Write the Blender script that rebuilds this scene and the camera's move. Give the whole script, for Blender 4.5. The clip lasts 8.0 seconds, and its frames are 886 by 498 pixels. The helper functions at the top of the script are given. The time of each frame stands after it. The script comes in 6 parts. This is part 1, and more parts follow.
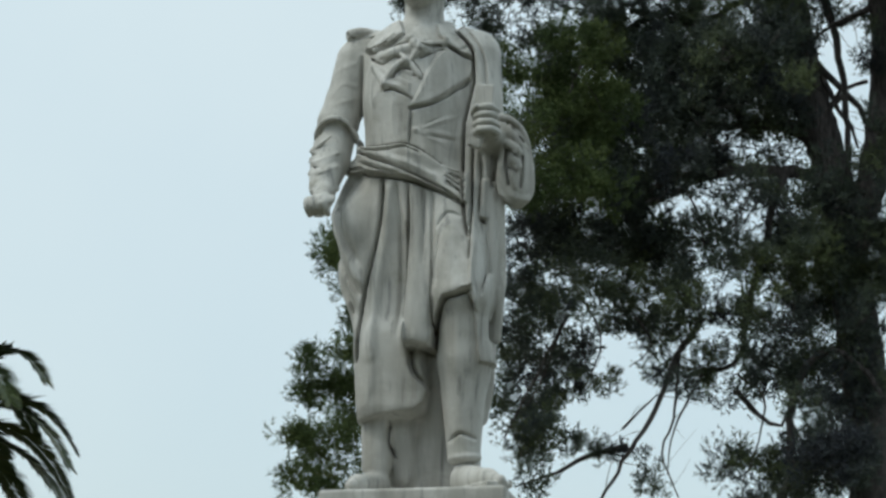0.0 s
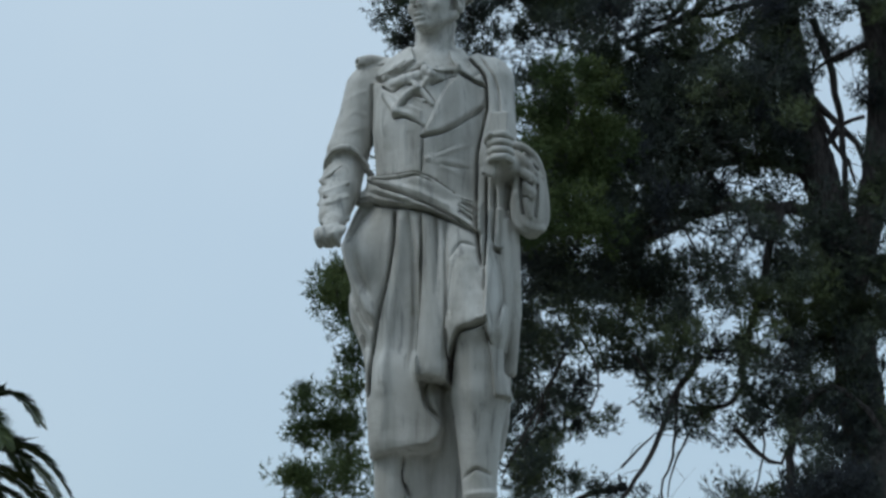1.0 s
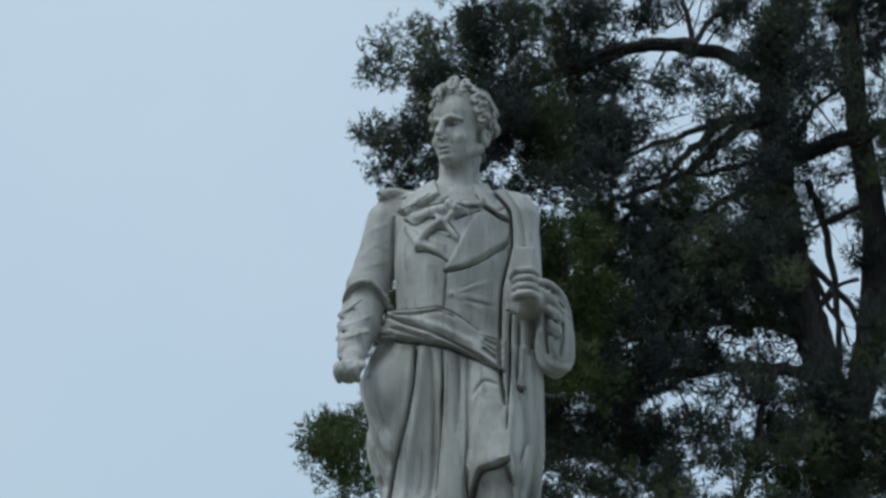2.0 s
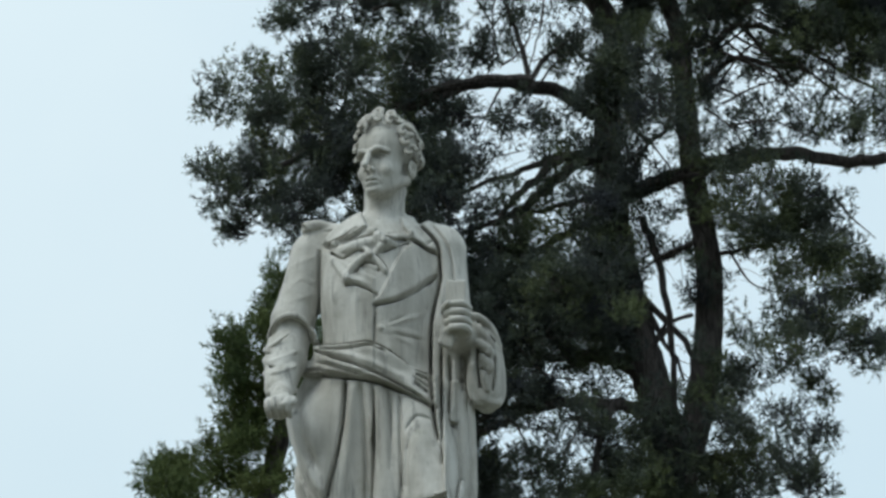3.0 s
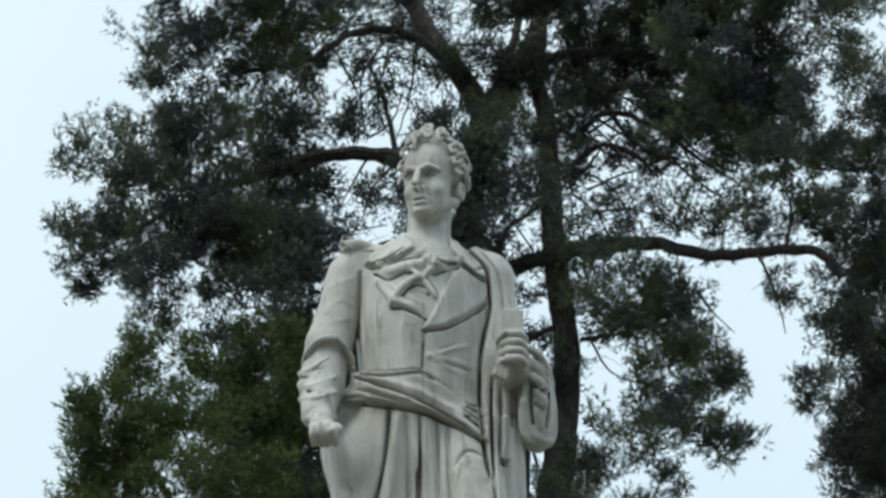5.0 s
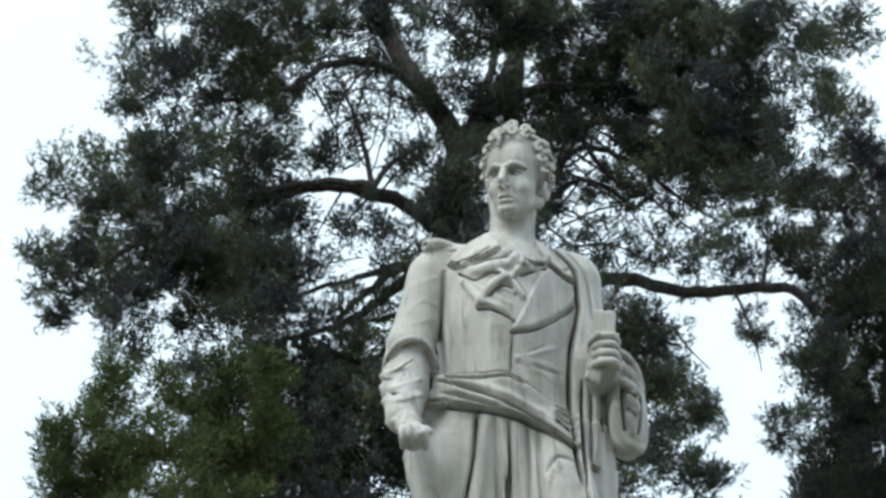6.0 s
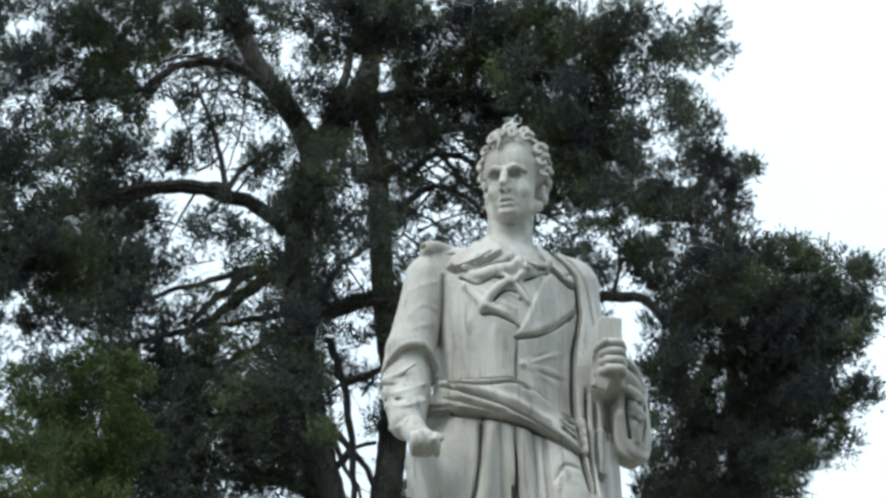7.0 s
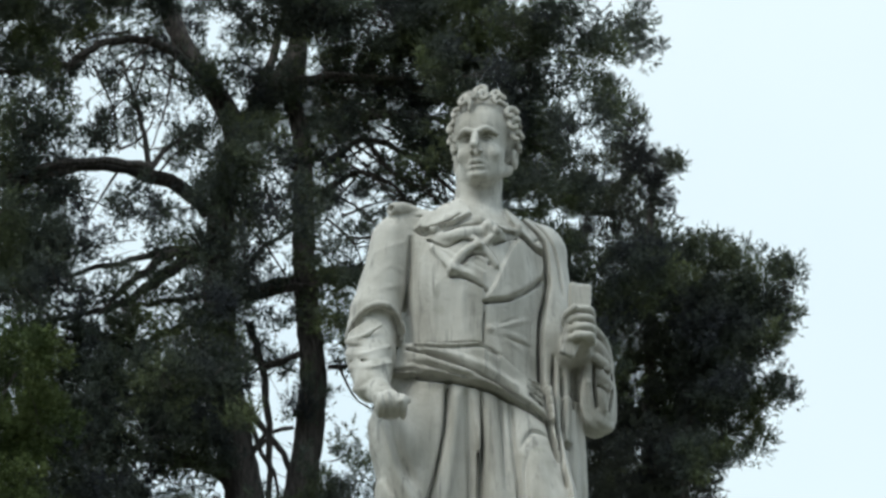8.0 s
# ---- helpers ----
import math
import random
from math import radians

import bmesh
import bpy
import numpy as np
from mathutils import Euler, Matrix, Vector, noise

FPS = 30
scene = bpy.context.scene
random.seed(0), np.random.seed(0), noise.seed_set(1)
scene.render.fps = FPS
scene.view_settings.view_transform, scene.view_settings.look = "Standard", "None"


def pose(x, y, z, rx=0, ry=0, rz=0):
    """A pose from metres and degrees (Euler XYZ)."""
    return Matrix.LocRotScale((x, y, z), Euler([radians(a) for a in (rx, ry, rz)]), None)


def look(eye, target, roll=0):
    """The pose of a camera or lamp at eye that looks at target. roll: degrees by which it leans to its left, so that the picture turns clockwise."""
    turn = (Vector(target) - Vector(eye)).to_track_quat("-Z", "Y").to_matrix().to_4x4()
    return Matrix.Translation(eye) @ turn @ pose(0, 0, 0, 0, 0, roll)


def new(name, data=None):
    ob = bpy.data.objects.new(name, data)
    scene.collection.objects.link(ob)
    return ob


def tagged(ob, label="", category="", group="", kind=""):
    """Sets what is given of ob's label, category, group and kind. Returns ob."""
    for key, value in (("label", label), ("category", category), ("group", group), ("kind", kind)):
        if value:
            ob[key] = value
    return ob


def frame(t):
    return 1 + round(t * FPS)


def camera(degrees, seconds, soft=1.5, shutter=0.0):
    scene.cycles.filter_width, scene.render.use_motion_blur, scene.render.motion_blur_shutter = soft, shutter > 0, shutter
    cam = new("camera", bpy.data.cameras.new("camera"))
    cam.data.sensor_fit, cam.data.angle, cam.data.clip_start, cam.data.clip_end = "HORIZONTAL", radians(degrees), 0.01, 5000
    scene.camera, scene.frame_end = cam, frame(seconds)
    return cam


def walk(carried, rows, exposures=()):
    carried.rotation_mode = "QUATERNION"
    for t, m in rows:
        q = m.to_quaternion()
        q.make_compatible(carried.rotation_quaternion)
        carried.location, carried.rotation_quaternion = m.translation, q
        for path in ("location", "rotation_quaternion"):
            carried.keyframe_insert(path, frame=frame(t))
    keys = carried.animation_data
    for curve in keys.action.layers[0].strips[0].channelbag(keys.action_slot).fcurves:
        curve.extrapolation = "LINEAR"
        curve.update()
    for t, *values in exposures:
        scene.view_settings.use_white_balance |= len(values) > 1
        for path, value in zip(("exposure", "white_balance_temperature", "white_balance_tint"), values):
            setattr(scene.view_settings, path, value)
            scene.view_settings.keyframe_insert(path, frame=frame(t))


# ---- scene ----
cam = camera(22.3, 8.0, soft=2.8)
PATH = [
    (0, (1.499, -8.607, 1.624), (0.217, -0.935, 3.503), -0.04),
    (0.5, (1.433, -8.568, 1.633), (0.172, -0.891, 3.514), -0.60),
    (1, (1.371, -8.410, 1.638), (0.133, -0.764, 3.659), -0.41),
    (1.2, (1.343, -8.350, 1.638), (0.129, -0.787, 3.962), 0.65),
    (2.3, (1.048, -8.172, 1.604), (-0.002, -0.676, 4.204), 0.11),
    (2.5, (0.940, -8.166, 1.616), (0.214, -0.643, 4.245), -0.24),
    (3, (0.689, -8.128, 1.638), (0.244, -0.606, 4.328), -1.13),
    (3.5, (0.504, -7.982, 1.609), (0.115, -0.556, 4.560), -0.70),
    (4, (0.317, -7.759, 1.591), (0.005, -0.401, 4.714), 0.34),
    (4.5, (0.103, -7.659, 1.564), (-0.087, -0.285, 4.659), 1.53),
    (5, (-0.261, -7.569, 1.602), (0.030, -0.154, 4.590), -0.03),
    (5.2, (-0.380, -7.540, 1.592), (-0.053, -0.110, 4.542), 0.65),
    (6.3, (-0.930, -7.129, 1.557), (-0.321, 0.185, 4.730), -0.19),
    (6.5, (-1.077, -7.091, 1.564), (-0.281, 0.208, 4.728), 0.44),
    (7, (-1.389, -7.025, 1.612), (-0.213, 0.231, 4.758), -1.15),
    (7.5, (-1.501, -6.938, 1.569), (-0.193, 0.314, 4.669), -1.12),
    (8, (-1.556, -6.834, 1.561), (-0.062, 0.369, 4.686), -0.44),
]
EXPOSURES = [(0.0, -0.20, 6450, 1), (0.5, -0.36, 6050, 2), (1.0, -0.52, 5800, 3), (1.2, -0.55, 5800, 3), (2.3, -0.55, 5800, 3), (2.5, -0.5, 5850, 3), (2.75, -0.28, 6200, 1),
             (3.5, -0.03, 6400, 1), (5.2, 0.08, 6400, 2), (6.3, 0.46, 6350, 4), (7.0, 0.42, 6350, 4), (7.5, 0.33, 6400, 3), (8.0, 0.1, 6550, 2)]
walk(cam, [(t, look(eye, target, roll)) for t, eye, target, roll in PATH], EXPOSURES)

WORLD_STRENGTH = 0.9
world = bpy.data.worlds.new("overcast_sky")
scene.world = world
world.use_nodes = True
wn, wl = world.node_tree.nodes, world.node_tree.links
wn.clear()
sky = wn.new("ShaderNodeTexSky")
sky.sky_type, sky.sun_disc = "NISHITA", False
sky.sun_elevation, sky.sun_rotation = radians(53), radians(238)
sky.air_density, sky.dust_density, sky.ozone_density = 1.0, 3.0, 1.5
blue = wn.new("ShaderNodeBackground")
blue.inputs["Strength"].default_value = 0.05
wl.new(sky.outputs["Color"], blue.inputs["Color"])
# a closed, even layer of cloud over the blue
coord = wn.new("ShaderNodeTexCoord")
cloud = wn.new("ShaderNodeTexNoise")
cloud.inputs["Scale"].default_value, cloud.inputs["Detail"].default_value = 2.2, 5.0
ramp = wn.new("ShaderNodeValToRGB")
ramp.color_ramp.elements[0].position, ramp.color_ramp.elements[0].color = 0.3, (0.70, 0.80, 0.88, 1)
ramp.color_ramp.elements[1].position, ramp.color_ramp.elements[1].color = 0.72, (0.84, 0.90, 0.93, 1)
layer = wn.new("ShaderNodeBackground")
split = wn.new("ShaderNodeSeparateXYZ")
height = wn.new("ShaderNodeMapRange")
# an overcast sky is brightest overhead
for name, v in (("From Min", 0.0), ("From Max", 1.0), ("To Min", 0.86 * WORLD_STRENGTH), ("To Max", 1.24 * WORLD_STRENGTH)):
    height.inputs[name].default_value = v
wl.new(coord.outputs["Generated"], split.inputs["Vector"])
wl.new(split.outputs["Z"], height.inputs["Value"])
wl.new(height.outputs["Result"], layer.inputs["Strength"])
both, out = wn.new("ShaderNodeAddShader"), wn.new("ShaderNodeOutputWorld")
wl.new(coord.outputs["Generated"], cloud.inputs["Vector"])
wl.new(cloud.outputs["Fac"], ramp.inputs["Fac"])
wl.new(ramp.outputs["Color"], layer.inputs["Color"])
wl.new(blue.outputs["Background"], both.inputs[0])
wl.new(layer.outputs["Background"], both.inputs[1])
wl.new(both.outputs["Shader"], out.inputs["Surface"])

sun = new("sun", bpy.data.lights.new("sun", "SUN"))
sun.data.energy, sun.data.angle, sun.data.color = 1.0, radians(25), (1.0, 0.97, 0.92)
sun.matrix_world = look((-11, -7, 19), (0, 0, 2))


# ---- materials ----
def surface(name, rough=0.8, metal=0.0):
    m = bpy.data.materials.new(name)
    m.use_nodes = True
    b = m.node_tree.nodes["Principled BSDF"]
    b.inputs["Roughness"].default_value, b.inputs["Metallic"].default_value = rough, metal
    b.inputs["Specular IOR Level"].default_value = 0.3
    return m, m.node_tree.nodes, m.node_tree.links, b


def noise_node(n, l, scale, detail=4.0, stretch=None, rough=0.55):
    tc = n.new("ShaderNodeTexCoord")
    mp = n.new("ShaderNodeMapping")
    if stretch:
        mp.inputs["Scale"].default_value = stretch
    t = n.new("ShaderNodeTexNoise")
    t.inputs["Scale"].default_value, t.inputs["Detail"].default_value, t.inputs["Roughness"].default_value = scale, detail, rough
    l.new(tc.outputs["Object"], mp.inputs["Vector"])
    l.new(mp.outputs["Vector"], t.inputs["Vector"])
    return t.outputs["Fac"]


def ramp_node(n, l, fac, *stops):
    r = n.new("ShaderNodeValToRGB")
    e = r.color_ramp.elements
    while len(e) < len(stops):
        e.new(0.5)
    for k, (pos, col) in zip(e, stops):
        k.position, k.color = pos, (*col, 1)
    l.new(fac, r.inputs["Fac"])
    return r.outputs["Color"]


def mix_node(n, l, a, b, fac, kind="MIX"):
    x = n.new("ShaderNodeMix")
    x.data_type, x.blend_type = "RGBA", kind
    for sock, v in ((x.inputs[0], fac), (x.inputs[6], a), (x.inputs[7], b)):
        if isinstance(v, (int, float)):
            sock.default_value = v
        elif isinstance(v, tuple):
            sock.default_value = (*v, 1)
        else:
            l.new(v, sock)
    return x.outputs[2]


def bump_node(n, l, b, height, strength, distance):
    k = n.new("ShaderNodeBump")
    k.inputs["Strength"].default_value, k.inputs["Distance"].default_value = strength, distance
    l.new(height, k.inputs["Height"])
    l.new(k.outputs["Normal"], b.inputs["Normal"])


def make_marble():
    m, n, l, b = surface("weathered_marble", 0.62)
    base = ramp_node(n, l, noise_node(n, l, 3.0, 6), (0.3, (0.43, 0.416, 0.380)), (0.55, (0.565, 0.553, 0.520)), (0.8, (0.65, 0.64, 0.615)))
    streak = ramp_node(n, l, noise_node(n, l, 4.0, 5, (3.0, 3.0, 0.5)), (0.38, (0.50, 0.485, 0.45)), (0.55, (1, 1, 1)))
    col = mix_node(n, l, base, streak, 0.5, "MULTIPLY")
    run = ramp_node(n, l, noise_node(n, l, 7.0, 6, (4.5, 4.5, 0.45), 0.6), (0.56, (0, 0, 0)), (0.68, (1, 1, 1)))
    col = mix_node(n, l, col, (0.15, 0.147, 0.140), mix_node(n, l, (0, 0, 0), run, 0.6))
    moss = ramp_node(n, l, noise_node(n, l, 11.0, 6), (0.60, (0, 0, 0)), (0.74, (1, 1, 1)))
    col = mix_node(n, l, col, (0.36, 0.35, 0.29), mix_node(n, l, (0, 0, 0), moss, 0.5))
    l.new(col, b.inputs["Base Color"])
    bump_node(n, l, b, noise_node(n, l, 26.0, 8, None, 0.65), 0.5, 0.012)
    return m


def make_stone():
    m, n, l, b = surface("pedestal_stone", 0.75)
    base = ramp_node(n, l, noise_node(n, l, 5.0, 6), (0.3, (0.40, 0.40, 0.38)), (0.7, (0.55, 0.55, 0.53)))
    streak = ramp_node(n, l, noise_node(n, l, 5.0, 5, (4, 4, 0.4)), (0.38, (0.60, 0.59, 0.55)), (0.6, (1, 1, 1)))
    l.new(mix_node(n, l, base, streak, 0.6, "MULTIPLY"), b.inputs["Base Color"])
    bump_node(n, l, b, noise_node(n, l, 90.0, 5), 0.3, 0.004)
    return m


def make_bark(name, dark, light):
    m, n, l, b = surface(name, 0.92)
    f = noise_node(n, l, 9.0, 6, (2.4, 2.4, 0.5), 0.65)
    l.new(mix_node(n, l, ramp_node(n, l, f, (0.32, dark), (0.68, light)), ramp_node(n, l, noise_node(n, l, 1.3), (0.3, (0.7, 0.7, 0.7)), (0.7, (1, 1, 1))), 0.7, "MULTIPLY"), b.inputs["Base Color"])
    bump_node(n, l, b, f, 0.9, 0.04)
    return m


def make_leaf(name, a, c, d, rough=0.72):
    """Foliage: noise patches of three tones, and every needle a little apart from its neighbours."""
    m, n, l, b = surface(name, rough)
    b.inputs["Specular IOR Level"].default_value = 0.15
    patch = ramp_node(n, l, noise_node(n, l, 0.9, 3), (0.35, a), (0.52, c), (0.68, d))
    g = n.new("ShaderNodeNewGeometry")
    each = ramp_node(n, l, g.outputs["Random Per Island"], (0.0, (0.72, 0.72, 0.74)), (0.9, (1.05, 1.05, 1.02)), (1.0, (1.35, 1.25, 0.95)))
    l.new(mix_node(n, l, patch, each, 1.0, "MULTIPLY"), b.inputs["Base Color"])
    return m


def make_ground():
    m, n, l, b = surface("park_ground", 0.95)
    big = noise_node(n, l, 0.25, 5)
    col = ramp_node(n, l, big, (0.35, (0.04, 0.055, 0.02)), (0.5, (0.085, 0.085, 0.048)), (0.65, (0.16, 0.14, 0.105)))
    fine = ramp_node(n, l, noise_node(n, l, 30.0, 5), (0.3, (0.6, 0.6, 0.6)), (0.7, (1, 1, 1)))
    l.new(mix_node(n, l, col, fine, 0.8, "MULTIPLY"), b.inputs["Base Color"])
    bump_node(n, l, b, noise_node(n, l, 40.0, 5), 0.5, 0.02)
    return m


MARBLE, STONE, GROUND = make_marble(), make_stone(), make_ground()
BARK = make_bark("pine_bark", (0.032, 0.029, 0.029), (0.135, 0.118, 0.112))
PALM_BARK = make_bark("palm_bark", (0.05, 0.04, 0.03), (0.16, 0.13, 0.09))
# bluish dark stop follows the crown's shaded tone, olive stop its lit tone
NEEDLES = make_leaf("pine_needles", (0.050, 0.056, 0.067), (0.080, 0.098, 0.080), (0.135, 0.162, 0.078))
GREEN_NEEDLES = make_leaf("young_pine_needles", (0.050, 0.075, 0.032), (0.085, 0.115, 0.042), (0.110, 0.135, 0.050))
SCALES = make_leaf("cypress_sprays", (0.054, 0.056, 0.064), (0.074, 0.083, 0.074), (0.104, 0.120, 0.076))
FROND = make_leaf("palm_leaflets", (0.04, 0.06, 0.025), (0.07, 0.09, 0.035), (0.12, 0.12, 0.05), 0.4)


# ---- mesh helpers ----
def mesh_object(name, verts, faces, material, parent=None, label="", smooth=False):
    """One mesh object from arrays of vertices and of equal-sided faces."""
    me = bpy.data.meshes.new(name)
    verts, faces = np.asarray(verts, np.float32), np.asarray(faces, np.int32)
    k = faces.shape[1]
    me.vertices.add(len(verts))
    me.vertices.foreach_set("co", verts.ravel())
    me.loops.add(faces.size)
    me.loops.foreach_set("vertex_index", faces.ravel())
    me.polygons.add(len(faces))
    me.polygons.foreach_set("loop_start", np.arange(0, faces.size, k, dtype=np.int32))
    me.polygons.foreach_set("loop_total", np.full(len(faces), k, np.int32))
    me.update(calc_edges=True)
    me.polygons.foreach_set("use_smooth", np.full(len(faces), smooth))
    me.materials.append(material)
    ob = new(name, me)
    if parent:
        ob.parent = parent
    return tagged(ob, label)


def part(name, bm, material, parent, label=""):
    me = bpy.data.meshes.new(name)
    bm.to_mesh(me)
    bm.free()
    me.materials.append(material)
    ob = new(name, me)
    ob.parent = parent
    return tagged(ob, label)


# ---- ground ----
def build_ground():
    xs = np.r_[-900, -300, np.linspace(-60, 60, 41), 300, 900]
    verts, faces = [], []
    for y in xs:
        for x in xs:
            flat = min(1.0, max(0.0, (math.hypot(x, y) - 14) / 20))
            verts.append((x, y, flat * 0.35 * noise.noise((x * 0.08, y * 0.08, 0.3))))
    k = len(xs)
    faces = [(j * k + i, j * k + i + 1, (j + 1) * k + i + 1, (j + 1) * k + i) for j in range(k - 1) for i in range(k - 1)]
    tagged(mesh_object("ground", verts, faces, GROUND, smooth=True), "park ground of patchy grass and bare earth", "ground", kind="structure")


build_ground()


# ---- pedestal ----
TOP = 2.73


def block(w, d, z0, z1, bevel, profile=None):
    """A dressed stone block with worn edges; profile: outward steps (height share, overhang) for a moulding."""
    bm = bmesh.new()
    rows = [(z0, 0.0), (z1, 0.0)] if profile is None else [(z0 + (z1 - z0) * s, o) for s, o in profile]
    rings = []
    for z, o in rows:
        rings.append([bm.verts.new((sx * (w / 2 + o), sy * (d / 2 + o), z)) for sx, sy in ((-1, -1), (1, -1), (1, 1), (-1, 1))])
    for a, b in zip(rings, rings[1:]):
        for i in range(4):
            bm.faces.new((a[i], a[(i + 1) % 4], b[(i + 1) % 4], b[i]))
    bm.faces.new(rings[0][::-1])
    bm.faces.new(rings[-1])
    bmesh.ops.bevel(bm, geom=[e for e in bm.edges if abs(e.verts[0].co.z - e.verts[1].co.z) > 1e-4 or e.is_boundary or e.calc_face_angle(0) > 1.0], offset=bevel, segments=2, affect="EDGES")
    return bm


def build_pedestal():
    base = tagged(new("pedestal"), "tall pale stone pedestal under the statue, weathered", "pedestal")
    part("step", block(2.0, 1.9, -0.05, 0.22, 0.012), STONE, base)
    part("footing", block(1.5, 1.4, 0.22, 0.5, 0.012), STONE, base)
    part("foot_moulding", block(1.16, 1.06, 0.5, 0.72, 0.006, ((0, 0.1), (0.3, 0.1), (0.55, 0.04), (1, 0.0))), STONE, base)
    part("die", block(1.1, 1.0, 0.72, 2.12, 0.01), STONE, base)
    part("cornice", block(1.1, 1.0, 2.12, 2.38, 0.006, ((0, 0.0), (0.3, 0.03), (0.6, 0.1), (0.7, 0.13), (1, 0.13))), STONE, base)
    part("upper_block", block(0.92, 0.84, 2.38, 2.56, 0.01), STONE, base)


build_pedestal()


# ---- statue: a signed distance field, meshed once ----
class Clay:
    """A grid of signed distances on which shapes are laid and cut with soft joints."""

    def __init__(self, lo, hi, h):
        self.lo, self.h = np.array(lo, np.float32), h
        self.n = tuple(int(math.ceil((b - a) / h)) + 1 for a, b in zip(lo, hi))
        self.d = np.full(self.n, 1.0, np.float32)

    def box(self, lo, hi, pad):
        i0 = [max(0, int((a - pad - o) / self.h)) for a, o in zip(lo, self.lo)]
        i1 = [min(n, int((b + pad - o) / self.h) + 2) for b, o, n in zip(hi, self.lo, self.n)]
        sl = tuple(slice(a, b) for a, b in zip(i0, i1))
        axes = [self.lo[k] + self.h * np.arange(i0[k], i1[k], dtype=np.float32) for k in range(3)]
        return sl, np.meshgrid(*axes, indexing="ij", sparse=True)

    def lay(self, sl, dist, k, cut=False):
        a = self.d[sl]
        if cut:
            s, t = self.d[sl], -dist
            q = np.clip(0.5 - 0.5 * (t - s) / k, 0, 1)
            self.d[sl] = t * (1 - q) + s * q + k * q * (1 - q)
            return
        q = np.clip(0.5 + 0.5 * (dist - a) / k, 0, 1)
        self.d[sl] = dist * (1 - q) + a * q - k * q * (1 - q)

    def rod(self, a, b, ra, rb=None, k=0.02, cut=False, flat=None):
        """A tapered rod with round ends; flat squeezes it in y."""
        rb = ra if rb is None else rb
        a, b = np.array(a, float), np.array(b, float)
        r = max(ra, rb)
        sl, (x, y, z) = self.box(np.minimum(a, b) - r, np.maximum(a, b) + r, 2 * k + 0.02)
        ab = b - a
        t = np.clip(((x - a[0]) * ab[0] + (y - a[1]) * ab[1] + (z - a[2]) * ab[2]) / max(ab @ ab, 1e-9), 0, 1)
        s = 1.0 if flat is None else 1 / flat
        dist = np.sqrt((x - a[0] - t * ab[0]) ** 2 + ((y - a[1] - t * ab[1]) * s) ** 2 + (z - a[2] - t * ab[2]) ** 2) - (ra + t * (rb - ra))
        self.lay(sl, (dist / (s if s > 1 else 1)).astype(np.float32), k, cut)

    def egg(self, c, r, k=0.03, yaw=0.0, tilt=0.0, lean=0.0, cut=False):
        m = np.array(Euler((radians(tilt), radians(lean), radians(yaw))).to_matrix())
        big = max(r)
        sl, (x, y, z) = self.box(np.array(c) - big, np.array(c) + big, 2 * k + 0.02)
        x, y, z = x - c[0], y - c[1], z - c[2]
        p = [x * m[0, i] + y * m[1, i] + z * m[2, i] for i in range(3)]
        q = np.sqrt(sum((p[i] / r[i]) ** 2 for i in range(3))) + 1e-6
        g = np.sqrt(sum((p[i] / r[i] ** 2) ** 2 for i in range(3))) + 1e-6
        self.lay(sl, (q * (q - 1) / g).astype(np.float32), k, cut)

    def slab(self, c, r, k=0.02, yaw=0.0, tilt=0.0, lean=0.0, rnd=0.01):
        m = np.array(Euler((radians(tilt), radians(lean), radians(yaw))).to_matrix())
        big = math.sqrt(sum(v * v for v in r))
        sl, (x, y, z) = self.box(np.array(c) - big, np.array(c) + big, 2 * k + 0.02)
        x, y, z = x - c[0], y - c[1], z - c[2]
        q = [np.abs(x * m[0, i] + y * m[1, i] + z * m[2, i]) - r[i] + rnd for i in range(3)]
        d = np.sqrt(sum(np.maximum(v, 0) ** 2 for v in q)) + np.minimum(np.maximum(np.maximum(q[0], q[1]), q[2]), 0) - rnd
        self.lay(sl, d.astype(np.float32), k)

    def cord(self, pts, ra, rb=None, k=0.015, cut=False, steps=5, mid=None):
        """A rounded fold that runs smoothly through the points; mid: its girth half way."""
        rb = ra if rb is None else rb
        p = [Vector(v) for v in pts]
        p = [2 * p[0] - p[1]] + p + [2 * p[-1] - p[-2]]
        line = []
        for i in range(1, len(p) - 2):
            for s in range(steps):
                t = s / steps
                line.append(0.5 * (2 * p[i] + (p[i + 1] - p[i - 1]) * t + (2 * p[i - 1] - 5 * p[i] + 4 * p[i + 1] - p[i + 2]) * t * t + (3 * p[i] - p[i - 1] - 3 * p[i + 1] + p[i + 2]) * t ** 3))
        line.append(p[-2])

        def girth(u):
            if mid is None:
                return ra + (rb - ra) * u
            return ra + (mid - ra) * 2 * u if u < 0.5 else mid + (rb - mid) * (2 * u - 1)

        n = len(line) - 1
        pts = np.array([tuple(v) for v in line])
        r = max(ra, rb, mid or 0)
        sl, (x, y, z) = self.box(pts.min(0) - r, pts.max(0) + r, 2 * k + 0.02)
        best = None
        for i in range(n):
            a, ab = pts[i], pts[i + 1] - pts[i]
            t = np.clip(((x - a[0]) * ab[0] + (y - a[1]) * ab[1] + (z - a[2]) * ab[2]) / max(ab @ ab, 1e-9), 0, 1)
            g0, g1 = girth(i / n), girth((i + 1) / n)
            dist = np.sqrt((x - a[0] - t * ab[0]) ** 2 + (y - a[1] - t * ab[1]) ** 2 + (z - a[2] - t * ab[2]) ** 2) - (g0 + t * (g1 - g0))
            best = dist if best is None else np.minimum(best, dist)
        self.lay(sl, best.astype(np.float32), k, cut)

